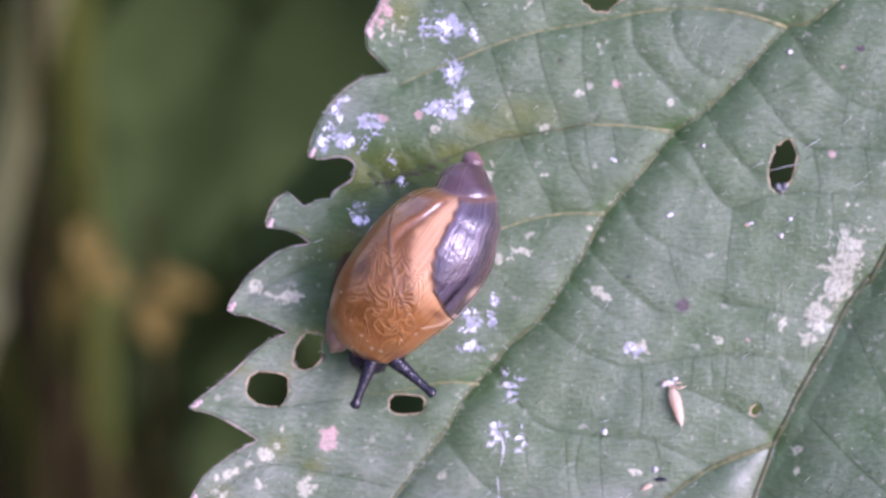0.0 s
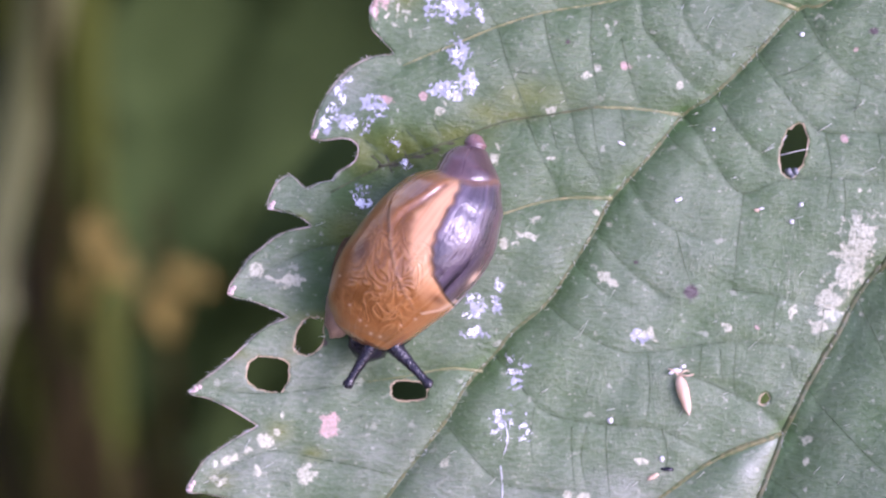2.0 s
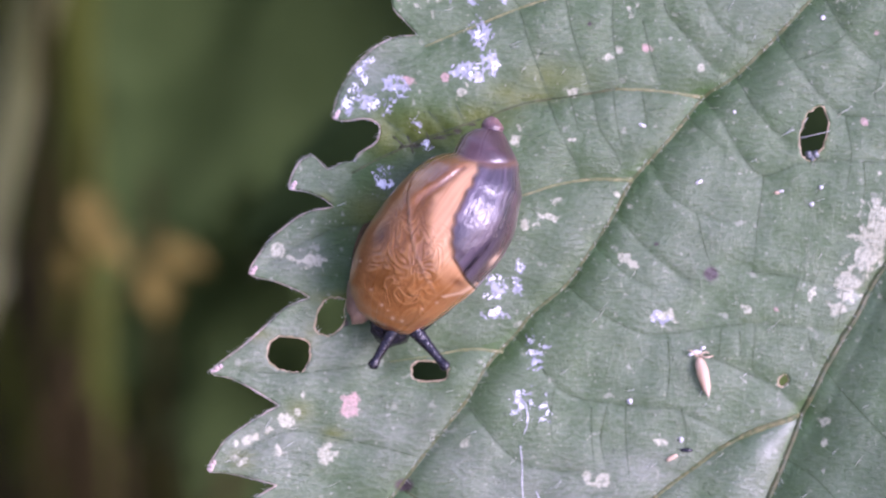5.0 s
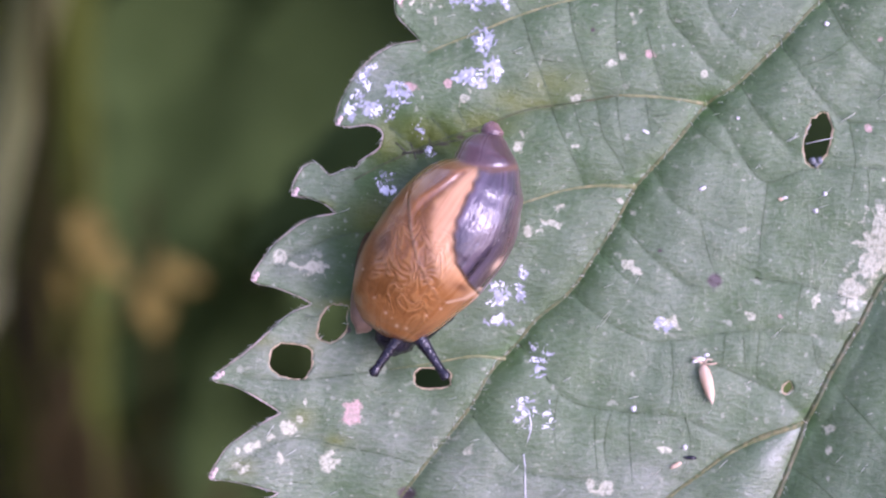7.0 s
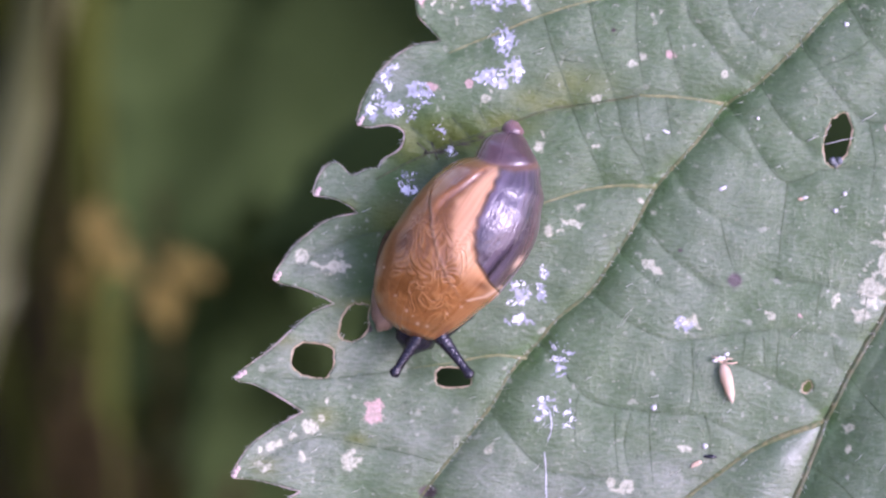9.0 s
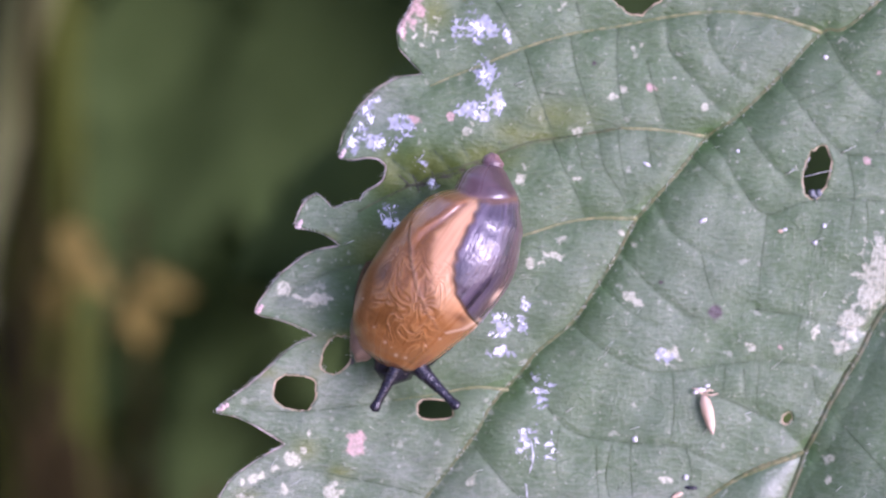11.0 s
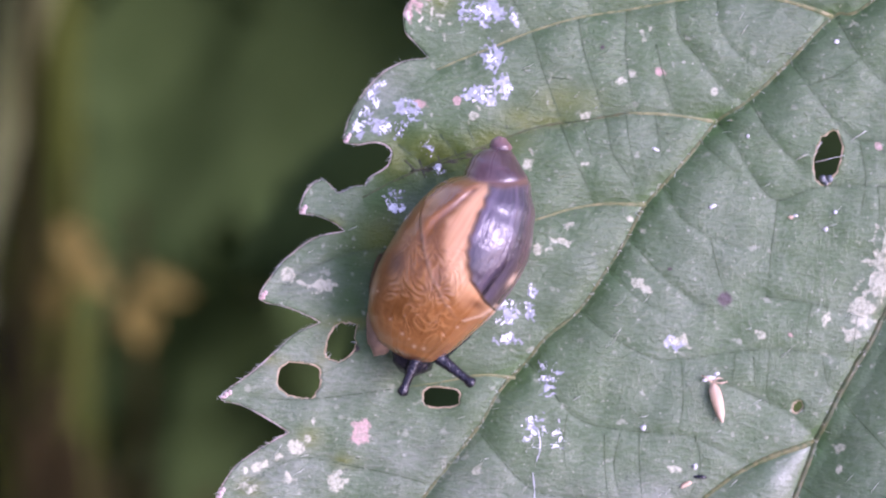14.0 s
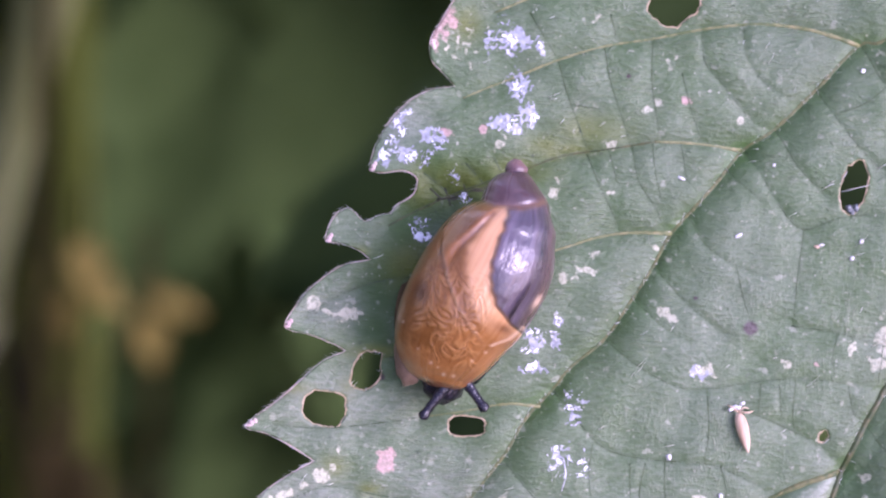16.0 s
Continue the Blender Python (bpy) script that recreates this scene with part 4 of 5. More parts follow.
    faces = np.stack([flat[:-1], right[:-1], right[1:], flat[1:]], -1).reshape(-1, 4).tolist() + [flat[0].tolist(), flat[-1][::-1].tolist()]
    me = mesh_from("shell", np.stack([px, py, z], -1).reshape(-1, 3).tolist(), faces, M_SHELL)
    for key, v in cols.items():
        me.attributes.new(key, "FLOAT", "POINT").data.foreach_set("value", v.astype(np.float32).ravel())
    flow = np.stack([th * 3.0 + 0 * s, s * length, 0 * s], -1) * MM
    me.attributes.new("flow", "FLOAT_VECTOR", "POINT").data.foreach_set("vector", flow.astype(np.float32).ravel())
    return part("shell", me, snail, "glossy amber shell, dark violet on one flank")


def build_tentacle(snail, name_label):
    path = [(0, 0.02, 0), (0, -0.08, 0), (0, -0.22, 0), (0, -0.42, 0), (0, -1.0, -0.02), (0, -1.8, -0.06), (0, -2.6, -0.12), (0, -3.6, -0.25)]
    radii = [0.12, 0.26, 0.29, 0.22, 0.23, 0.31, 0.42, 0.52]
    line = smooth_line(path, 0.12)
    t = np.linspace(0, 1, len(line))
    src = np.cumsum([0] + [np.linalg.norm(np.subtract(p, q)) for p, q in zip(path[1:], path)])
    own = np.cumsum([0] + [np.linalg.norm(q - p) for p, q in zip(line, line[1:])])
    r = np.interp(own, src, radii) * (1 + 0.05 * np.sin(own * 19))
    ob = part("tentacle", mesh_from("tentacle", *tube(line, r, 14), M_SKIN), snail, name_label)
    part("eye", mesh_from("eye", *ball((0, -0.1, 0.12), (0.15, 0.15, 0.15), 8, 12), M_SKIN), ob, "tiny black eye at the tip")
    return ob


def build_snail():
    snail = tagged(new("snail"), "amber-brown snail with glossy shell crawling on the leaf", "snail")
    build_shell(snail)
    a = Vector((*SHELL_END, 0)) - Vector((*SHELL_TOP, 0))
    turn = math.degrees(math.atan2(a.y, a.x))
    part("foot", mesh_from("foot", *ball((0, 0, 0.55), (4.2, 2.55, 0.85), 14, 30, 0.12, 2), M_SKIN), snail, "dark slimy foot under the shell", m=pose(-0.6 * MM, -1.35 * MM, 0, 0, 0, turn))
    part("head", mesh_from("head", *ball((0, 0, 1.25), (1.35, 1.15, 0.95), 14, 24, 0.15, 5), M_SKIN), snail, "black wet head", m=pose(-2.2 * MM, -4.55 * MM, -0.1 * MM, 0, 0, turn))
    part("mantle", mesh_from("mantle", *ball((0, 0, 1.2), (1.9, 0.85, 0.85), 14, 24, 0.15, 7), M_MANTLE), snail, "greyish-pink mantle fold", m=pose(-3.6 * MM, -2.85 * MM, 0, 0, 0, turn + 12))
    part("mantle_edge", mesh_from("mantle_edge", *ball((0, 0, 1.3), (2.1, 0.55, 0.9), 14, 24, 0.2, 9), M_EDGE), snail, "dark brown mantle edge beside the shell", m=pose(-3.7 * MM, -1.75 * MM, 0, 0, 0, turn + 18))
    return snail, build_tentacle(snail, "black feeler with a round tip, stretched out"), build_tentacle(snail, "black feeler with a round tip, pointing aside")


# ---- small things on the leaf ----


EDGE = leaf_outline()[::2]


def lace(x, y, rx, ry, cell, grain, cut, lift, seed):
    """A torn sheet of slime that lies on the blade: a web of strands and blots with holes, thin and crumpled."""
    nx, ny = int(2.6 * rx / cell) + 2, int(2.6 * ry / cell) + 2
    hold, verts, faces = {}, [], []
    shift = Vector((seed * 3.7, seed * 1.3, 0))

    def corner(i, j):
        if (i, j) not in hold:
            p = Vector((x + (i - nx / 2) * cell, y + (j - ny / 2) * cell, 0))
            q = p + Vector((noise.noise(p * 9 + shift), noise.noise(p * 9 - shift), 0)) * cell * 0.45
            hold[i, j] = len(verts)
            verts.append((q.x, q.y, height(q.x, q.y) + lift + 0.045 * noise.noise(q * 5 + shift)))
        return hold[i, j]

    centres = [((i - nx / 2 + 0.5) * cell, (j - ny / 2 + 0.5) * cell, i, j) for i in range(nx) for j in range(ny)]
    free = inside(EDGE, np.array([(x + dx - 0.12, y + dy) for dx, dy, _, _ in centres]))
    for h in HOLES:
        free &= ~inside(h, np.array([(x + dx, y + dy) for dx, dy, _, _ in centres]))
    for ok, (dx, dy, i, j) in zip(free, centres):
        p = Vector((x + dx, y + dy, 0)) + shift
        away = (dx / rx) ** 2 + (dy / ry) ** 2
        web = 1 - 2.4 * abs(noise.noise(Vector((p.x * 1.3, p.y, 0)) * grain))
        blot = noise.noise(p * grain * 0.45) + 0.5 * noise.noise(p * grain * 2.3)
        if ok and 0.55 * web + 0.8 * blot > cut + 0.75 * away:
            faces.append((corner(i, j), corner(i + 1, j), corner(i + 1, j + 1), corner(i, j + 1)))
    o = len(verts)
    low = [(vx, vy, vz - 0.03) for vx, vy, vz in verts]
    return verts + low, faces + [tuple(o + k for k in f[::-1]) for f in faces]


def slime_patch(x, y, rx, ry, wet, bright, seed):
    """Slime: a thin bluish film and brighter blots, wet glints put into their colour."""
    ob = tagged(new("slime_patch"), "slime film on the leaf, its wet glints painted pale", "slime", "slime on the leaf")
    ob.matrix_basis = LEAF
    part("film", mesh_from("film", *lace(x, y, rx, ry, 0.045, 2.5, 0.52 - 0.52 * wet, 0.03, seed), M_FILM), ob, "thin slime film with a painted bluish sheen", "stuff")
    part("glint", mesh_from("glint", *lace(x, y, rx, ry, 0.036, 3.8 if wet > 0.35 else 6.5, 0.8 - 0.42 * bright, 0.06, seed + 50), M_SLIME), ob, "whitish flakes painted as slime glints", "stuff")
    return ob


def slime_thread(*pts):
    line = smooth_line(pts, 0.15)
    zz, _ = relief(line)
    r = [0.022 * (1 + 0.9 * noise.noise(Vector((*p, 1)) * 3)) for p in line]
    ob = new("slime_thread", mesh_from("slime_thread", *tube([(*p, z + 0.03) for p, z in zip(line, zz)], r, 5, 0.5), M_SLIME))
    ob.matrix_basis = LEAF
    return tagged(ob, "thin shiny slime thread on the leaf", "slime", "slime on the leaf")


def build_husk():
    x, y = (11.95, -8.03)
    husk = tagged(new("seed_husk"), "small tan dry seed husk lying on the leaf", "seed husk")
    husk.matrix_basis = LEAF @ pose(x * MM, y * MM, (height(x, y) + 0.2) * MM, 0, 0, 15)
    path = [(0, 0.92, 0), (0, 0.62, 0.06), (0, 0.2, 0.1), (0, -0.36, 0.08), (0, -0.8, 0.02), (0, -1.1, -0.03)]
    part("hull", mesh_from("hull", *tube(smooth_line(path, 0.1), np.interp(np.linspace(0, 1, len(smooth_line(path, 0.1))), (0, 0.15, 0.4, 0.75, 1), (0.13, 0.28, 0.32, 0.22, 0.03)), 12, 0.75), M_HUSK), husk, "ribbed tan hull")
    part("tuft", mesh_from("tuft", *join([ball((0.05 + 0.13 * i * (-1) ** i, 1.2 + 0.08 * (i % 3), 0.05), (0.15, 0.09, 0.08), 7, 9, 0.5, i) for i in range(4)]), M_FLUFF), husk, "white fluffy tuft at its end")
    for i, (bx, by) in enumerate(((0.55, 1.15), (0.75, 0.85), (-0.45, 1.35))):
        part("bristle", mesh_from("bristle", *tube([(0, 1.0, 0.05), (bx * 0.6, by, 0.12), (bx, by + 0.1 * (i - 1), 0.05)], [0.05, 0.045, 0.02], 6), M_HUSK), husk)
    return husk


def crumb(x, y, rx, ry, turn, mat, label):
    ob = new("crumb", mesh_from("crumb", *ball((0, 0, 0), (rx, ry, min(rx, ry) * 0.7), 8, 10, 0.5, x * 3), mat))
    ob.matrix_basis = LEAF @ pose(x * MM, y * MM, (height(x, y) + min(rx, ry) * 0.4) * MM, 0, 0, turn)
    return tagged(ob, label, "debris", "crumbs on the leaf")


# ---- the plants behind ----


def behind(x, y, depth):
    """World place of a point that far behind the leaf, in millimetres of the leaf's own axes."""
    return LEAF @ (Vector((x, y, -depth)) * MM)


def blade_mesh(name, mat, length, width, curl, seed, teeth=9):
    """A toothed leaf with a folded midrib and a drooping tip; base at the origin, along +y."""
    verts, faces = [], []
    rows, cols = teeth * 4, 8
    for i in range(rows + 1):
        t = i / rows
        w = width * math.sin(math.pi * min(1, t * 0.93 + 0.07)) ** 0.75 * (1 - 0.35 * t) * (1 - 0.16 * ((i % 4) / 4))
        for j in range(cols + 1):
            q = 2 * j / cols - 1
            z = 0.18 * width * abs(q) - curl * length * t * t + 0.08 * width * noise.noise(Vector((q * 2, t * 5, seed)))
            verts.append((q * w, length * t, z))
    for i in range(rows):
        for j in range(cols):
            k = i * (cols + 1) + j
            faces.append((k, k + 1, k + cols + 2, k + cols + 1))
    v2 = [(x, y, z - 0.4) for x, y, z in verts]
    o = len(verts)
    return mesh_from(name, verts + v2, faces + [tuple(o + i for i in f[::-1]) for f in faces], mat)


BLADES = [blade_mesh("leaf", M_GREEN, 72, 27, 0.25, 1), blade_mesh("leaf", M_GREEN, 56, 22, 0.4, 2)]
LIT_BLADES = [blade_mesh("leaf", M_LIT_GREEN, 60, 24, 0.25, 5), blade_mesh("leaf", M_LIT_GREEN, 48, 20, 0.4, 6)]
DEAD_BLADES = [blade_mesh("dead_leaf", M_DEAD_LEAF, 7.5, 2.8, 0.4, 3, 5), blade_mesh("dead_leaf", M_ROSY_LEAF, 8, 3, 0.5, 4, 5)]


def stem_mesh(height_mm, r, lean, mat, seed):
    pts = []
    for i in range(10):
        t = i / 9
        pts.append((lean[0] * t + 3 * noise.noise(Vector((t * 3, seed, 0))), lean[1] * t + 3 * noise.noise(Vector((t * 3, seed, 5))), height_mm * t - 4 * (i == 0)))
    line = smooth_line(pts, 12)
    return mesh_from("stem", *tube([tuple(p) for p in line], [r * (1.15 - 0.4 * i / len(line)) * (1.25 if i % 5 == 0 else 1) for i in range(len(line))], 8), mat), pts


def plant(through_point, top, r, mat, label, leaves=(), lean=(0, 0), seed=0, name="nettle_plant"):
    """An upright plant whose stem passes through a place; leaves: (height share, turn, droop, mesh)."""
    p = through_point
    ob = tagged(new(name), label, "plant", "plants behind the leaf")
    t = p.z / (top * MM)
    ob.matrix_basis = pose(p.x - lean[0] * MM * t, p.y - lean[1] * MM * t, 0)
    me, pts = stem_mesh(top, r, lean, mat, seed)
    part("stem", me, ob)
    for i in range(2, 9, 2):
        part("node", mesh_from("node", *ball(pts[i], (r * 1.5, r * 1.5, r * 1.3), 6, 10, 0.2, i), mat), ob)
    for share, turn, droop, blade in leaves:
        i = min(8, int(share * 9))
        f = share * 9 - i
        q = [pts[i][k] * (1 - f) + pts[i + 1][k] * f for k in range(3)]
        part("leaf", blade, ob, m=pose(q[0] * MM, q[1] * MM, q[2] * MM, -droop, 0, turn))
    return ob


def build_setting():
    size = 60.0
    n = 60
    me = bpy.data.meshes.new("ground")
    bm = bmesh.new()
    bmesh.ops.create_grid(bm, x_segments=n, y_segments=n, size=size)
    for v in bm.verts:
        v.co.z = -0.01 + 0.008 * noise.noise(v.co * 0.7)
    bm.to_mesh(me)
    bm.free()
    me.materials.append(M_SOIL)
    tagged(new("ground", me), "dark soil with litter under the plants", "ground", kind="structure")


build_setting()
leaf = build_leaf()
snail, feeler_a, feeler_b = build_snail()

PATCHES = (((0.03, 11.5), 1.3, 1.2, 1.0, 0.4), ((1.5, 11.0), 0.35, 0.8, 0.8, 0.5), ((0.55, 9.1), 0.9, 0.9, 1.0, 0.4), ((0.38, 7.3), 1.4, 0.75, 1.0, 0.35), ((1.25, 7.6), 0.4, 1.0, 0.8, 0.8), ((-5.6, 6.5), 0.7, 1.3, 0.5, 1.0), ((-5.15, 7.45), 0.7, 0.5, 0.4, 0.9),
           ((-3.74, 6.4), 1.0, 0.7, 0.7, 0.8), ((-4.6, 5.5), 1.5, 0.6, 0.4, 0.7), ((-6.2, 5.4), 0.6, 0.6, 0.4, 0.9), ((-4.22, 1.85), 0.75, 0.85, 0.4, 1.1), ((-2.15, 3.45), 1.3, 0.45, 0.0, 0.6), ((-2.6, 4.6), 0.6, 0.8, 0.0, 0.5), ((1.4, -3.7), 1.1, 0.8, 0.6, 1.0),
           ((1.4, -4.9), 1.0, 0.6, 0.4, 0.8), ((2.55, -3.2), 0.45, 1.1, 0.5, 0.8), ((3.5, -6.8), 1.1, 1.3, 0.3, 0.5), ((2.8, -9.7), 0.9, 1.5, 0.2, 0.65), ((4.0, -9.9), 0.45, 1.2, 0.2, 0.7), ((9.82, -4.99), 0.65, 0.5, 0.8, 0.3))
for i, ((x, y), rx, ry, wet, bright) in enumerate(PATCHES):
    slime_patch(x, y, rx, ry, wet, bright, 30 + i)
slime_thread((2.78, -11.72), (2.87, -12.59), (2.90, -13.89), (3.07, -15.05))
slime_thread((3.6, -14.0), (3.8, -14.5), (3.85, -15.1))
slime_thread((3.02, -9.54), (3.13, -10.41), (2.93, -11.14))
for x, y, r in ((17.19, 3.2, 0.2), (17.55, 3.2, 0.22), (17.36, 3.02, 0.16)):
    drop = new("water_drop", mesh_from("water_drop", *ball((0, 0, 0), (r, r, r * 0.8), 10, 14, 0.2, x), M_DROP))
    drop.matrix_basis = LEAF @ pose(x * MM, y * MM, (height(x, y) - 0.12) * MM)
    tagged(drop, "small wet drop in the long hole of the leaf", "drop", "drops in the hole")
build_husk()
for (x, y), rx, ry, turn in (((11.63, 1.74), 0.2, 0.09, 20), ((17.34, 0.67), 0.12, 0.11, 0), ((17.81, 10.12), 0.12, 0.11, 0), ((10.90, -11.31), 0.13, 0.13, 0), ((8.76, 4.58), 0.2, 0.07, -25), ((8.29, -9.40), 0.14, 0.14, 0), ((15.83, 1.33), 0.13, 0.06, 10), ((17.78, 1.54), 0.1, 0.1, 0), ((13.40, 5.31), 0.08, 0.08, 0)):
    crumb(x, y, rx, ry, turn, M_FLUFF, "tiny white speck lying on the leaf")
crumb(*(11.17, -11.83), 0.33, 0.1, 0, M_SKIN, "small black crumb lying on the leaf")
for (x, y), rx, ry, turn in (((10.47, -12.21), 0.3, 0.12, 30), ((15.60, 1.25), 0.14, 0.08, 0), ((17.11, -9.95), 0.12, 0.07, 0)):
    crumb(x, y, rx, ry, turn, M_HUSK, "small tan crumb lying on the leaf")

plant(behind(-52.8, 12, 150), 700, 3.2, M_PALE_STEM, "pale grey-green slanting plant stem, out of focus", lean=(210, 0), seed=1)
plant(behind(-50.4, 0, 150), 640, 0.85, M_BROWN, "dark brown dead upright stem, out of focus", lean=(92, 0), seed=2, name="dead_plant")
plant(behind(-53.8, 0, 210), 640, 3.4, M_STEM, "olive green upright plant stem, out of focus", lean=(60, 0), seed=3)
plant(behind(-53, 28, 160), 380, 0.4, M_BROWN, "withered stem with a rosy brown leaf", ((0.95, -20, -10, DEAD_BLADES[1]), (0.93, -150, 20, DEAD_BLADES[1])), lean=(30, 0), seed=4, name="dead_plant")
SPRAY = [(60, 25), (150, 35), (240, 10), (330, 20), (15, 60), (195, 30)]
plant(behind(-45.7, -1.6, 160), 344, 0.6, M_BROWN, "dead stem with withered yellow-brown leaves", [(0.935 + 0.007 * k, a, d, DEAD_BLADES[0]) for k, (a, d) in enumerate(SPRAY)], lean=(40, 0), seed=5, name="dead_plant")
plant(behind(-39.1, -5.6, 170), 333, 0.6, M_BROWN, "dead stem with withered yellow-brown leaves", [(0.94 + 0.006 * k, a + 40, d, DEAD_BLADES[0]) for k, (a, d) in enumerate(SPRAY[:4])], lean=(30, 0), seed=6, name="dead_plant")
# dark stems added before the olive stem's foot, in place of the deep shade there
for i, (x, tall) in enumerate(((-48.5, 322), (-45.8, 330), (-43.4, 318), (-40.5, 312))):
    plant(behind(x, -22, 150), tall, 1.5, M_BROWN, "thin dark dead stem added in place of deep shade, out of focus", lean=(18, 4), seed=80 + i, name="dead_plant")
for i, x in enumerate((-62, -54, -46, -40, -33)):
    plant(behind(x, -30, 225), 190 + 13 * i, 2.4, M_BROWN, "brown dead stem among the litter", lean=(26 + 4 * (-1) ** i, 5), seed=10 + i, name="dead_plant")
rng = random.Random(7)
for i in range(30):
    x, d = -150 + 9 * i, 310 + 40 * (i % 4) + rng.uniform(-15, 15)
    low = 0.82 if i in (7, 8, 9, 10) else 0.62 if x < -35 else 0.45 if i == 13 else 0.25
    p = behind(x, 0, d)
    kind = LIT_BLADES if i == 14 or i > 16 else BLADES
    plant(p, 420 + rng.uniform(-60, 120), 1.8, M_STEM, "nettle plant in the shade, out of focus", [(low + (0.95 - low) * k / 8, 90 * k + rng.uniform(-20, 20), rng.uniform(10, 40), kind[k % 2]) for k in range(8)] + [(low + 0.04 + (0.93 - low) * k / 7, 90 * k + 180 + rng.uniform(-20, 20), rng.uniform(10, 40), kind[k % 2]) for k in range(7)], seed=20 + i)


for i in range(12):
    plant(behind(-34 + 9 * i, 0, 330 + 45 * (i % 3)), 300 + rng.uniform(-30, 30), 1.6, M_STEM, "low nettle plant in the shade, out of focus", [(0.45 + 0.5 * k / 7, 100 * k + rng.uniform(-25, 25), rng.uniform(0, 30), (LIT_BLADES if i > 1 else BLADES)[k % 2]) for k in range(8)], seed=50 + i)

# the stem that bears the big leaf, out of view
top = LEAF @ (Vector((*(BASE - AXIS * 22), -2.0)) * MM)
plant(top, top.z / MM * 1.3, 2.2, M_STEM, "nettle stem that bears the chewed leaf", [(0.674, 95, 8, BLADES[0]), (0.7, 118, 10, BLADES[0]), (0.64, 75, 5, BLADES[0]), (0.9, 300, 20, BLADES[1])], seed=70)

# unseen nettles added all round to shade the place from the sides; they are lower towards the light
for i in range(46):
    a = 2 * math.pi * i / 46 + rng.uniform(-0.05, 0.05)
    open_side = abs(math.atan2(math.sin(a + 0.5), math.cos(a + 0.5))) < 0.75
    r = rng.uniform(0.5, 0.85)
    if math.sin(a) > 0.5:
        r += 0.25
    tall = rng.uniform(420, 520) if open_side else rng.uniform(800, 1150)
    n = 7 if open_side else 13
    plant(Vector((r * math.cos(a), r * math.sin(a), 0.2)), tall, 2.4, M_STEM, "unseen tall nettle plant added to block light", [(0.3 + 0.65 * k / n, 95 * k + rng.uniform(-20, 20), rng.uniform(5, 45), BLADES[k % 2]) for k in range(n)] + [(0.32 + 0.65 * k / n, 95 * k + 180 + rng.uniform(-20, 20), rng.uniform(5, 45), BLADES[k % 2]) for k in range(n)], seed=100 + i)

# more unseen nettles, added on the left to keep the sky off the shell
for i in range(18):
    a = math.pi + rng.uniform(-1.1, 1.0)
    r = rng.uniform(0.34, 0.6)
    plant(Vector((r * math.cos(a), r * math.sin(a), 0.2)), rng.uniform(950, 1350), 2.6, M_STEM, "unseen tall nettle plant added to block light", [(0.35 + 0.62 * k / 14, 95 * k + rng.uniform(-20, 20), rng.uniform(5, 45), BLADES[k % 2]) for k in range(14)] + [(0.36 + 0.62 * k / 14, 95 * k + 180 + rng.uniform(-20, 20), rng.uniform(5, 45), BLADES[k % 2]) for k in range(14)], seed=200 + i)


def creep(x, y, rx, ry, rz):
    """The snail's pose on the leaf, off its resting place, in millimetres and degrees."""
    return LEAF @ pose((SNAIL_AT[0] + x) * MM, (SNAIL_AT[1] + y) * MM, -0.1 * MM, rx, ry, rz)


def reach(root, x, y):
    """A feeler's pose in the snail's space: its tip at x, y, pointing away from its root."""
    return pose(x * MM, y * MM, 2.0 * MM, 0, 0, math.degrees(math.atan2(y - root[1], x - root[0])) - 90)


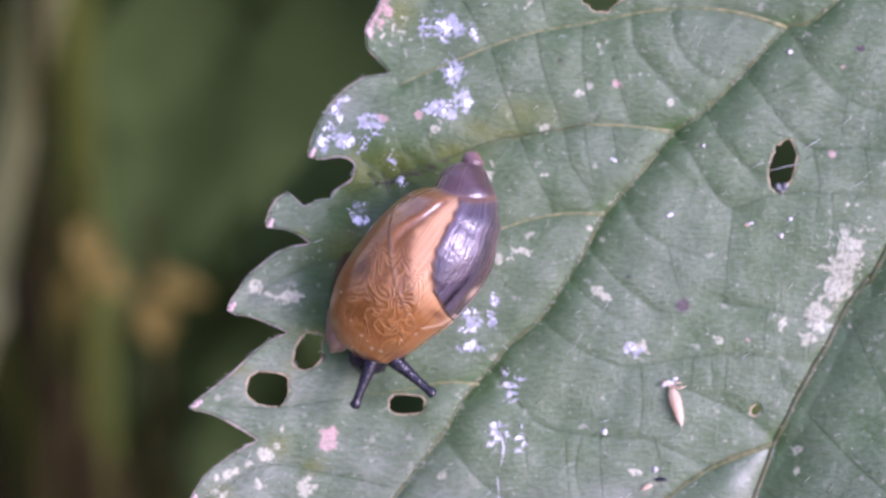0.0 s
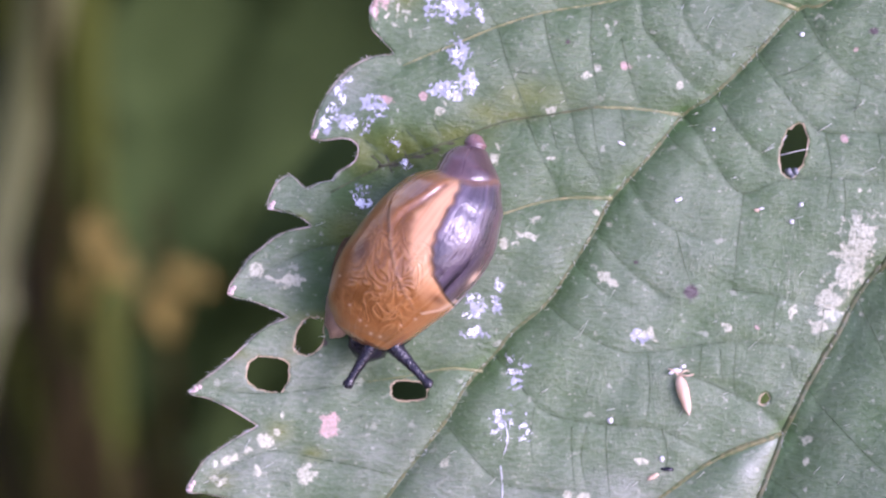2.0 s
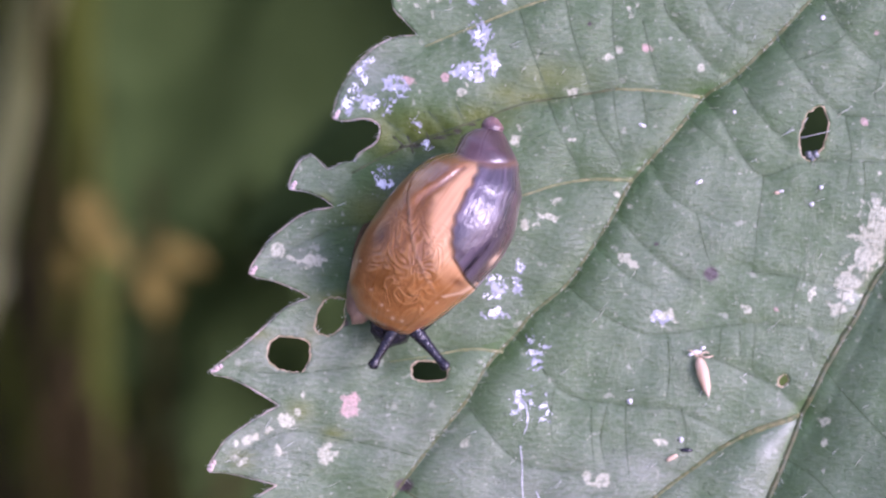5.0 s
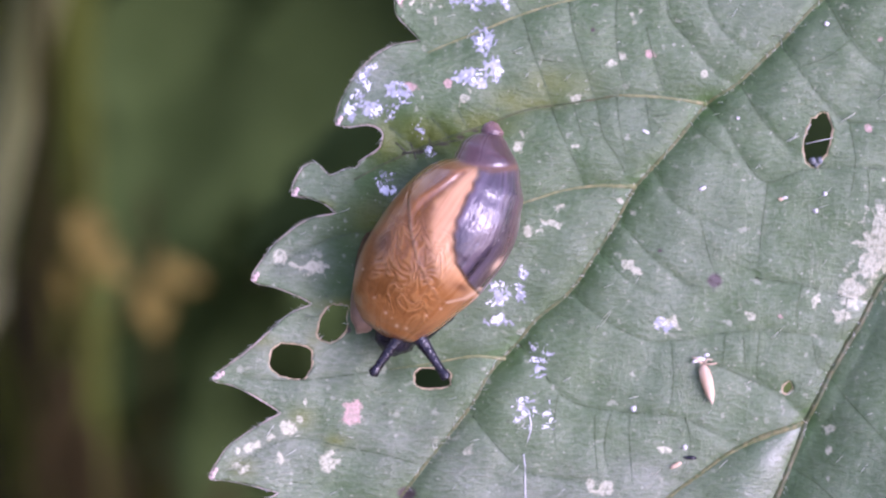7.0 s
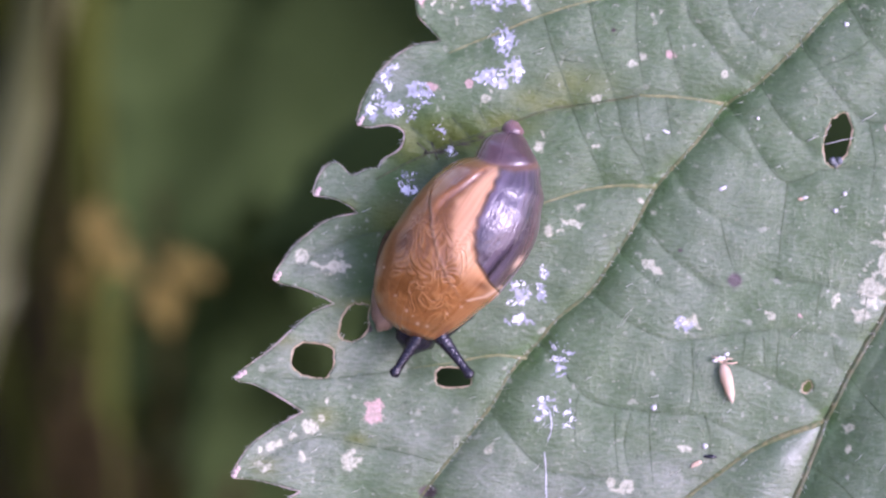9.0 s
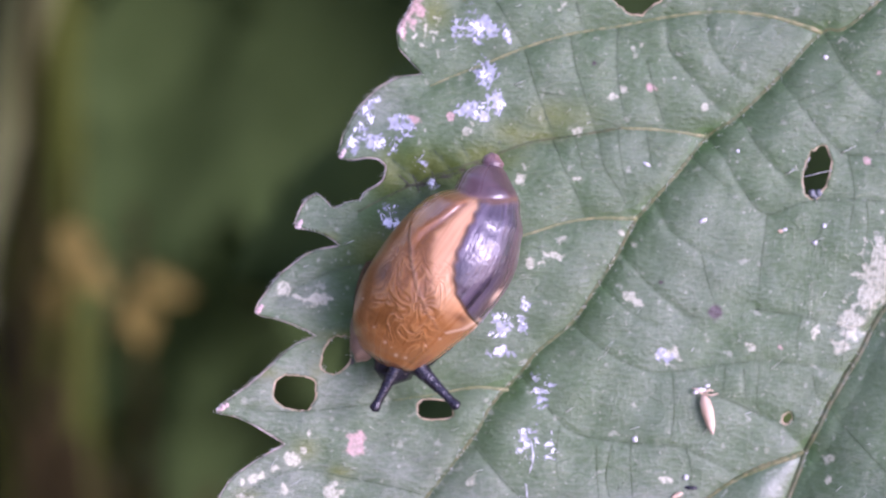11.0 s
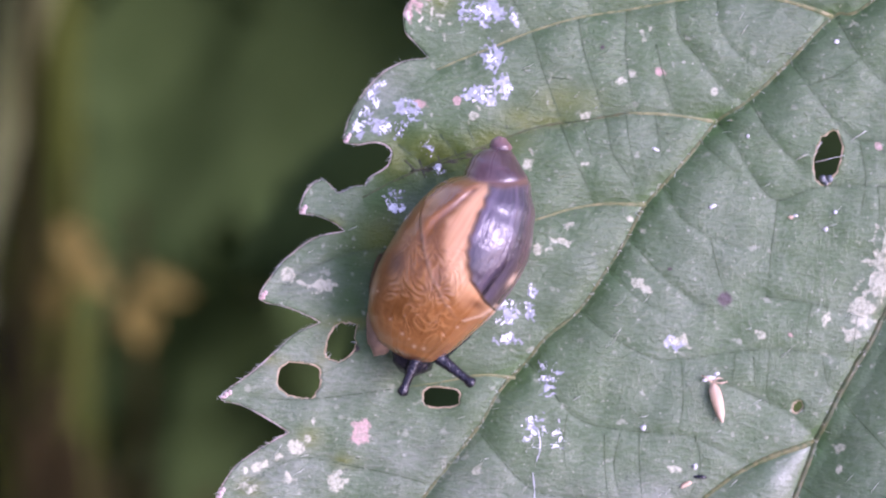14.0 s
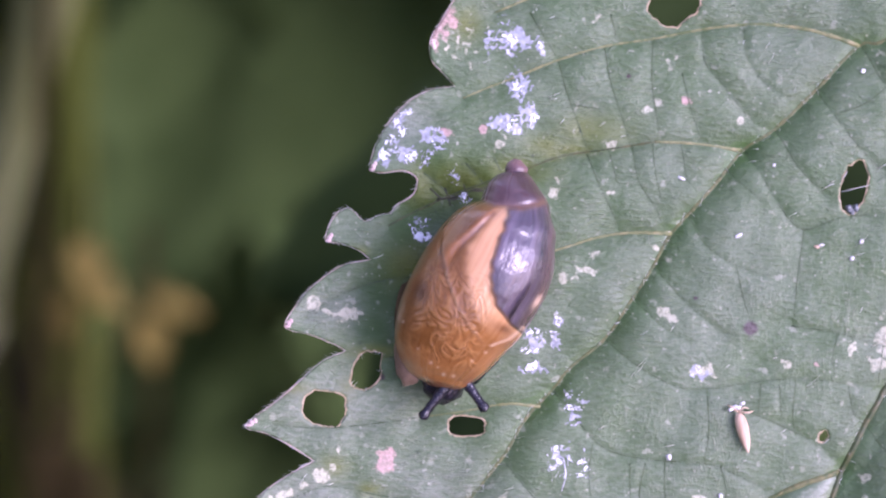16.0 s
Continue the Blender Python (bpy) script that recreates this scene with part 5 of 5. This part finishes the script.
def motions():
    """The snail creeps and turns on the leaf while its feelers swing."""
    walk(snail, [
        (0.0, creep(-0.001, -0.006, 0.00, -0.00, 0.05)),
        (0.5, creep(0.012, -0.059, -0.12, -0.20, 0.18)),
        (1.0, creep(0.005, -0.029, -0.25, -0.41, 0.23)),
        (1.5, creep(0.020, -0.049, -0.37, -0.61, 0.26)),
        (2.0, creep(-0.085, -0.060, -0.49, -0.82, -0.04)),
        (2.5, creep(-0.060, -0.068, -0.61, -1.02, 0.07)),
        (3.0, creep(-0.118, -0.092, -0.74, -1.23, 0.16)),
        (3.5, creep(-0.082, -0.214, -0.87, -1.43, 0.80)),
        (4.0, creep(-0.076, -0.184, -1.00, -1.63, 0.92)),
        (4.5, creep(-0.159, -0.204, -1.12, -1.83, 1.15)),
        (4.7, creep(-0.160, -0.232, -1.18, -1.91, 1.30)),
        (6.8, creep(-0.199, -0.260, -1.74, -2.74, 3.06)),
        (7.0, creep(-0.164, -0.278, -1.80, -2.82, 3.08)),
        (7.5, creep(-0.145, -0.292, -1.80, -2.81, 3.27)),
        (8.0, creep(-0.221, -0.242, -1.80, -2.82, 3.21)),
        (8.5, creep(-0.269, -0.228, -1.80, -2.81, 3.39)),
        (9.0, creep(-0.212, -0.204, -1.79, -2.82, 3.03)),
        (9.5, creep(-0.246, -0.189, -1.79, -2.90, 2.87)),
        (9.7, creep(-0.368, -0.146, -1.79, -2.94, 2.72)),
        (11.8, creep(-0.285, -0.174, -1.79, -3.29, 2.48)),
        (12.0, creep(-0.271, -0.195, -1.80, -3.31, 2.91)),
        (12.5, creep(-0.204, -0.211, -1.82, -3.39, 3.30)),
        (13.0, creep(-0.085, -0.236, -1.84, -3.46, 4.09)),
        (13.5, creep(-0.037, -0.274, -1.87, -3.52, 4.90)),
        (14.0, creep(0.037, -0.268, -1.90, -3.59, 5.82)),
        (14.5, creep(-0.033, -0.158, -1.92, -3.67, 6.09)),
        (15.0, creep(-0.036, -0.129, -1.96, -3.73, 7.25)),
        (15.5, creep(-0.007, -0.130, -2.00, -3.79, 8.52)),
        (16.0, creep(-0.101, -0.097, -2.05, -3.85, 9.79)),
    ])
    root = (-2.1, -4.9)
    walk(feeler_a, [
        (0.0, reach(root, -3.07, -7.46)),
        (0.5, reach(root, -3.17, -7.33)),
        (1.0, reach(root, -3.35, -7.32)),
        (1.5, reach(root, -3.42, -7.26)),
        (2.0, reach(root, -3.40, -7.10)),
        (2.5, reach(root, -3.35, -6.93)),
        (3.0, reach(root, -3.32, -6.85)),
        (3.5, reach(root, -3.36, -6.87)),
        (4.0, reach(root, -3.30, -6.89)),
        (4.5, reach(root, -3.31, -6.87)),
        (4.7, reach(root, -3.28, -6.87)),
        (6.8, reach(root, -3.52, -6.80)),
        (7.0, reach(root, -3.54, -6.78)),
        (7.5, reach(root, -3.56, -6.82)),
        (8.0, reach(root, -3.48, -6.86)),
        (8.5, reach(root, -3.50, -6.90)),
        (9.0, reach(root, -3.54, -6.94)),
        (9.5, reach(root, -3.62, -6.97)),
        (9.7, reach(root, -3.62, -7.02)),
        (11.8, reach(root, -3.27, -7.14)),
        (12.0, reach(root, -3.25, -7.12)),
        (12.5, reach(root, -3.19, -7.10)),
        (13.0, reach(root, -3.18, -6.91)),
        (13.5, reach(root, -3.04, -6.81)),
        (14.0, reach(root, -3.04, -6.72)),
        (14.5, reach(root, -2.93, -6.81)),
        (15.0, reach(root, -3.04, -6.66)),
        (15.5, reach(root, -3.30, -6.46)),
        (16.0, reach(root, -3.61, -6.37)),
    ])
    root = (-1.2, -4.9)
    walk(feeler_b, [
        (0.0, reach(root, 0.98, -6.81)),
        (0.5, reach(root, 0.80, -6.85)),
        (1.0, reach(root, 0.66, -6.88)),
        (1.5, reach(root, 0.69, -6.92)),
        (2.0, reach(root, 0.80, -7.02)),
        (2.5, reach(root, 0.75, -7.05)),
        (3.0, reach(root, 0.77, -7.04)),
        (3.5, reach(root, 0.62, -6.98)),
        (4.0, reach(root, 0.63, -6.89)),
        (4.5, reach(root, 0.63, -6.90)),
        (4.7, reach(root, 0.58, -6.92)),
        (6.8, reach(root, 0.19, -7.11)),
        (7.0, reach(root, 0.17, -7.11)),
        (7.5, reach(root, 0.15, -7.12)),
        (8.0, reach(root, 0.24, -7.15)),
        (8.5, reach(root, 0.21, -7.16)),
        (9.0, reach(root, 0.36, -7.14)),
        (9.5, reach(root, 0.33, -7.17)),
        (9.7, reach(root, 0.46, -7.17)),
        (11.8, reach(root, 0.89, -6.93)),
        (12.0, reach(root, 0.92, -6.85)),
        (12.5, reach(root, 0.93, -6.72)),
        (13.0, reach(root, 0.85, -6.63)),
        (13.5, reach(root, 0.74, -6.61)),
        (14.0, reach(root, 0.55, -6.53)),
        (14.5, reach(root, 0.49, -6.38)),
        (15.0, reach(root, 0.07, -6.25)),
        (15.5, reach(root, -0.28, -6.35)),
        (16.0, reach(root, -0.41, -6.48)),
    ])


motions()
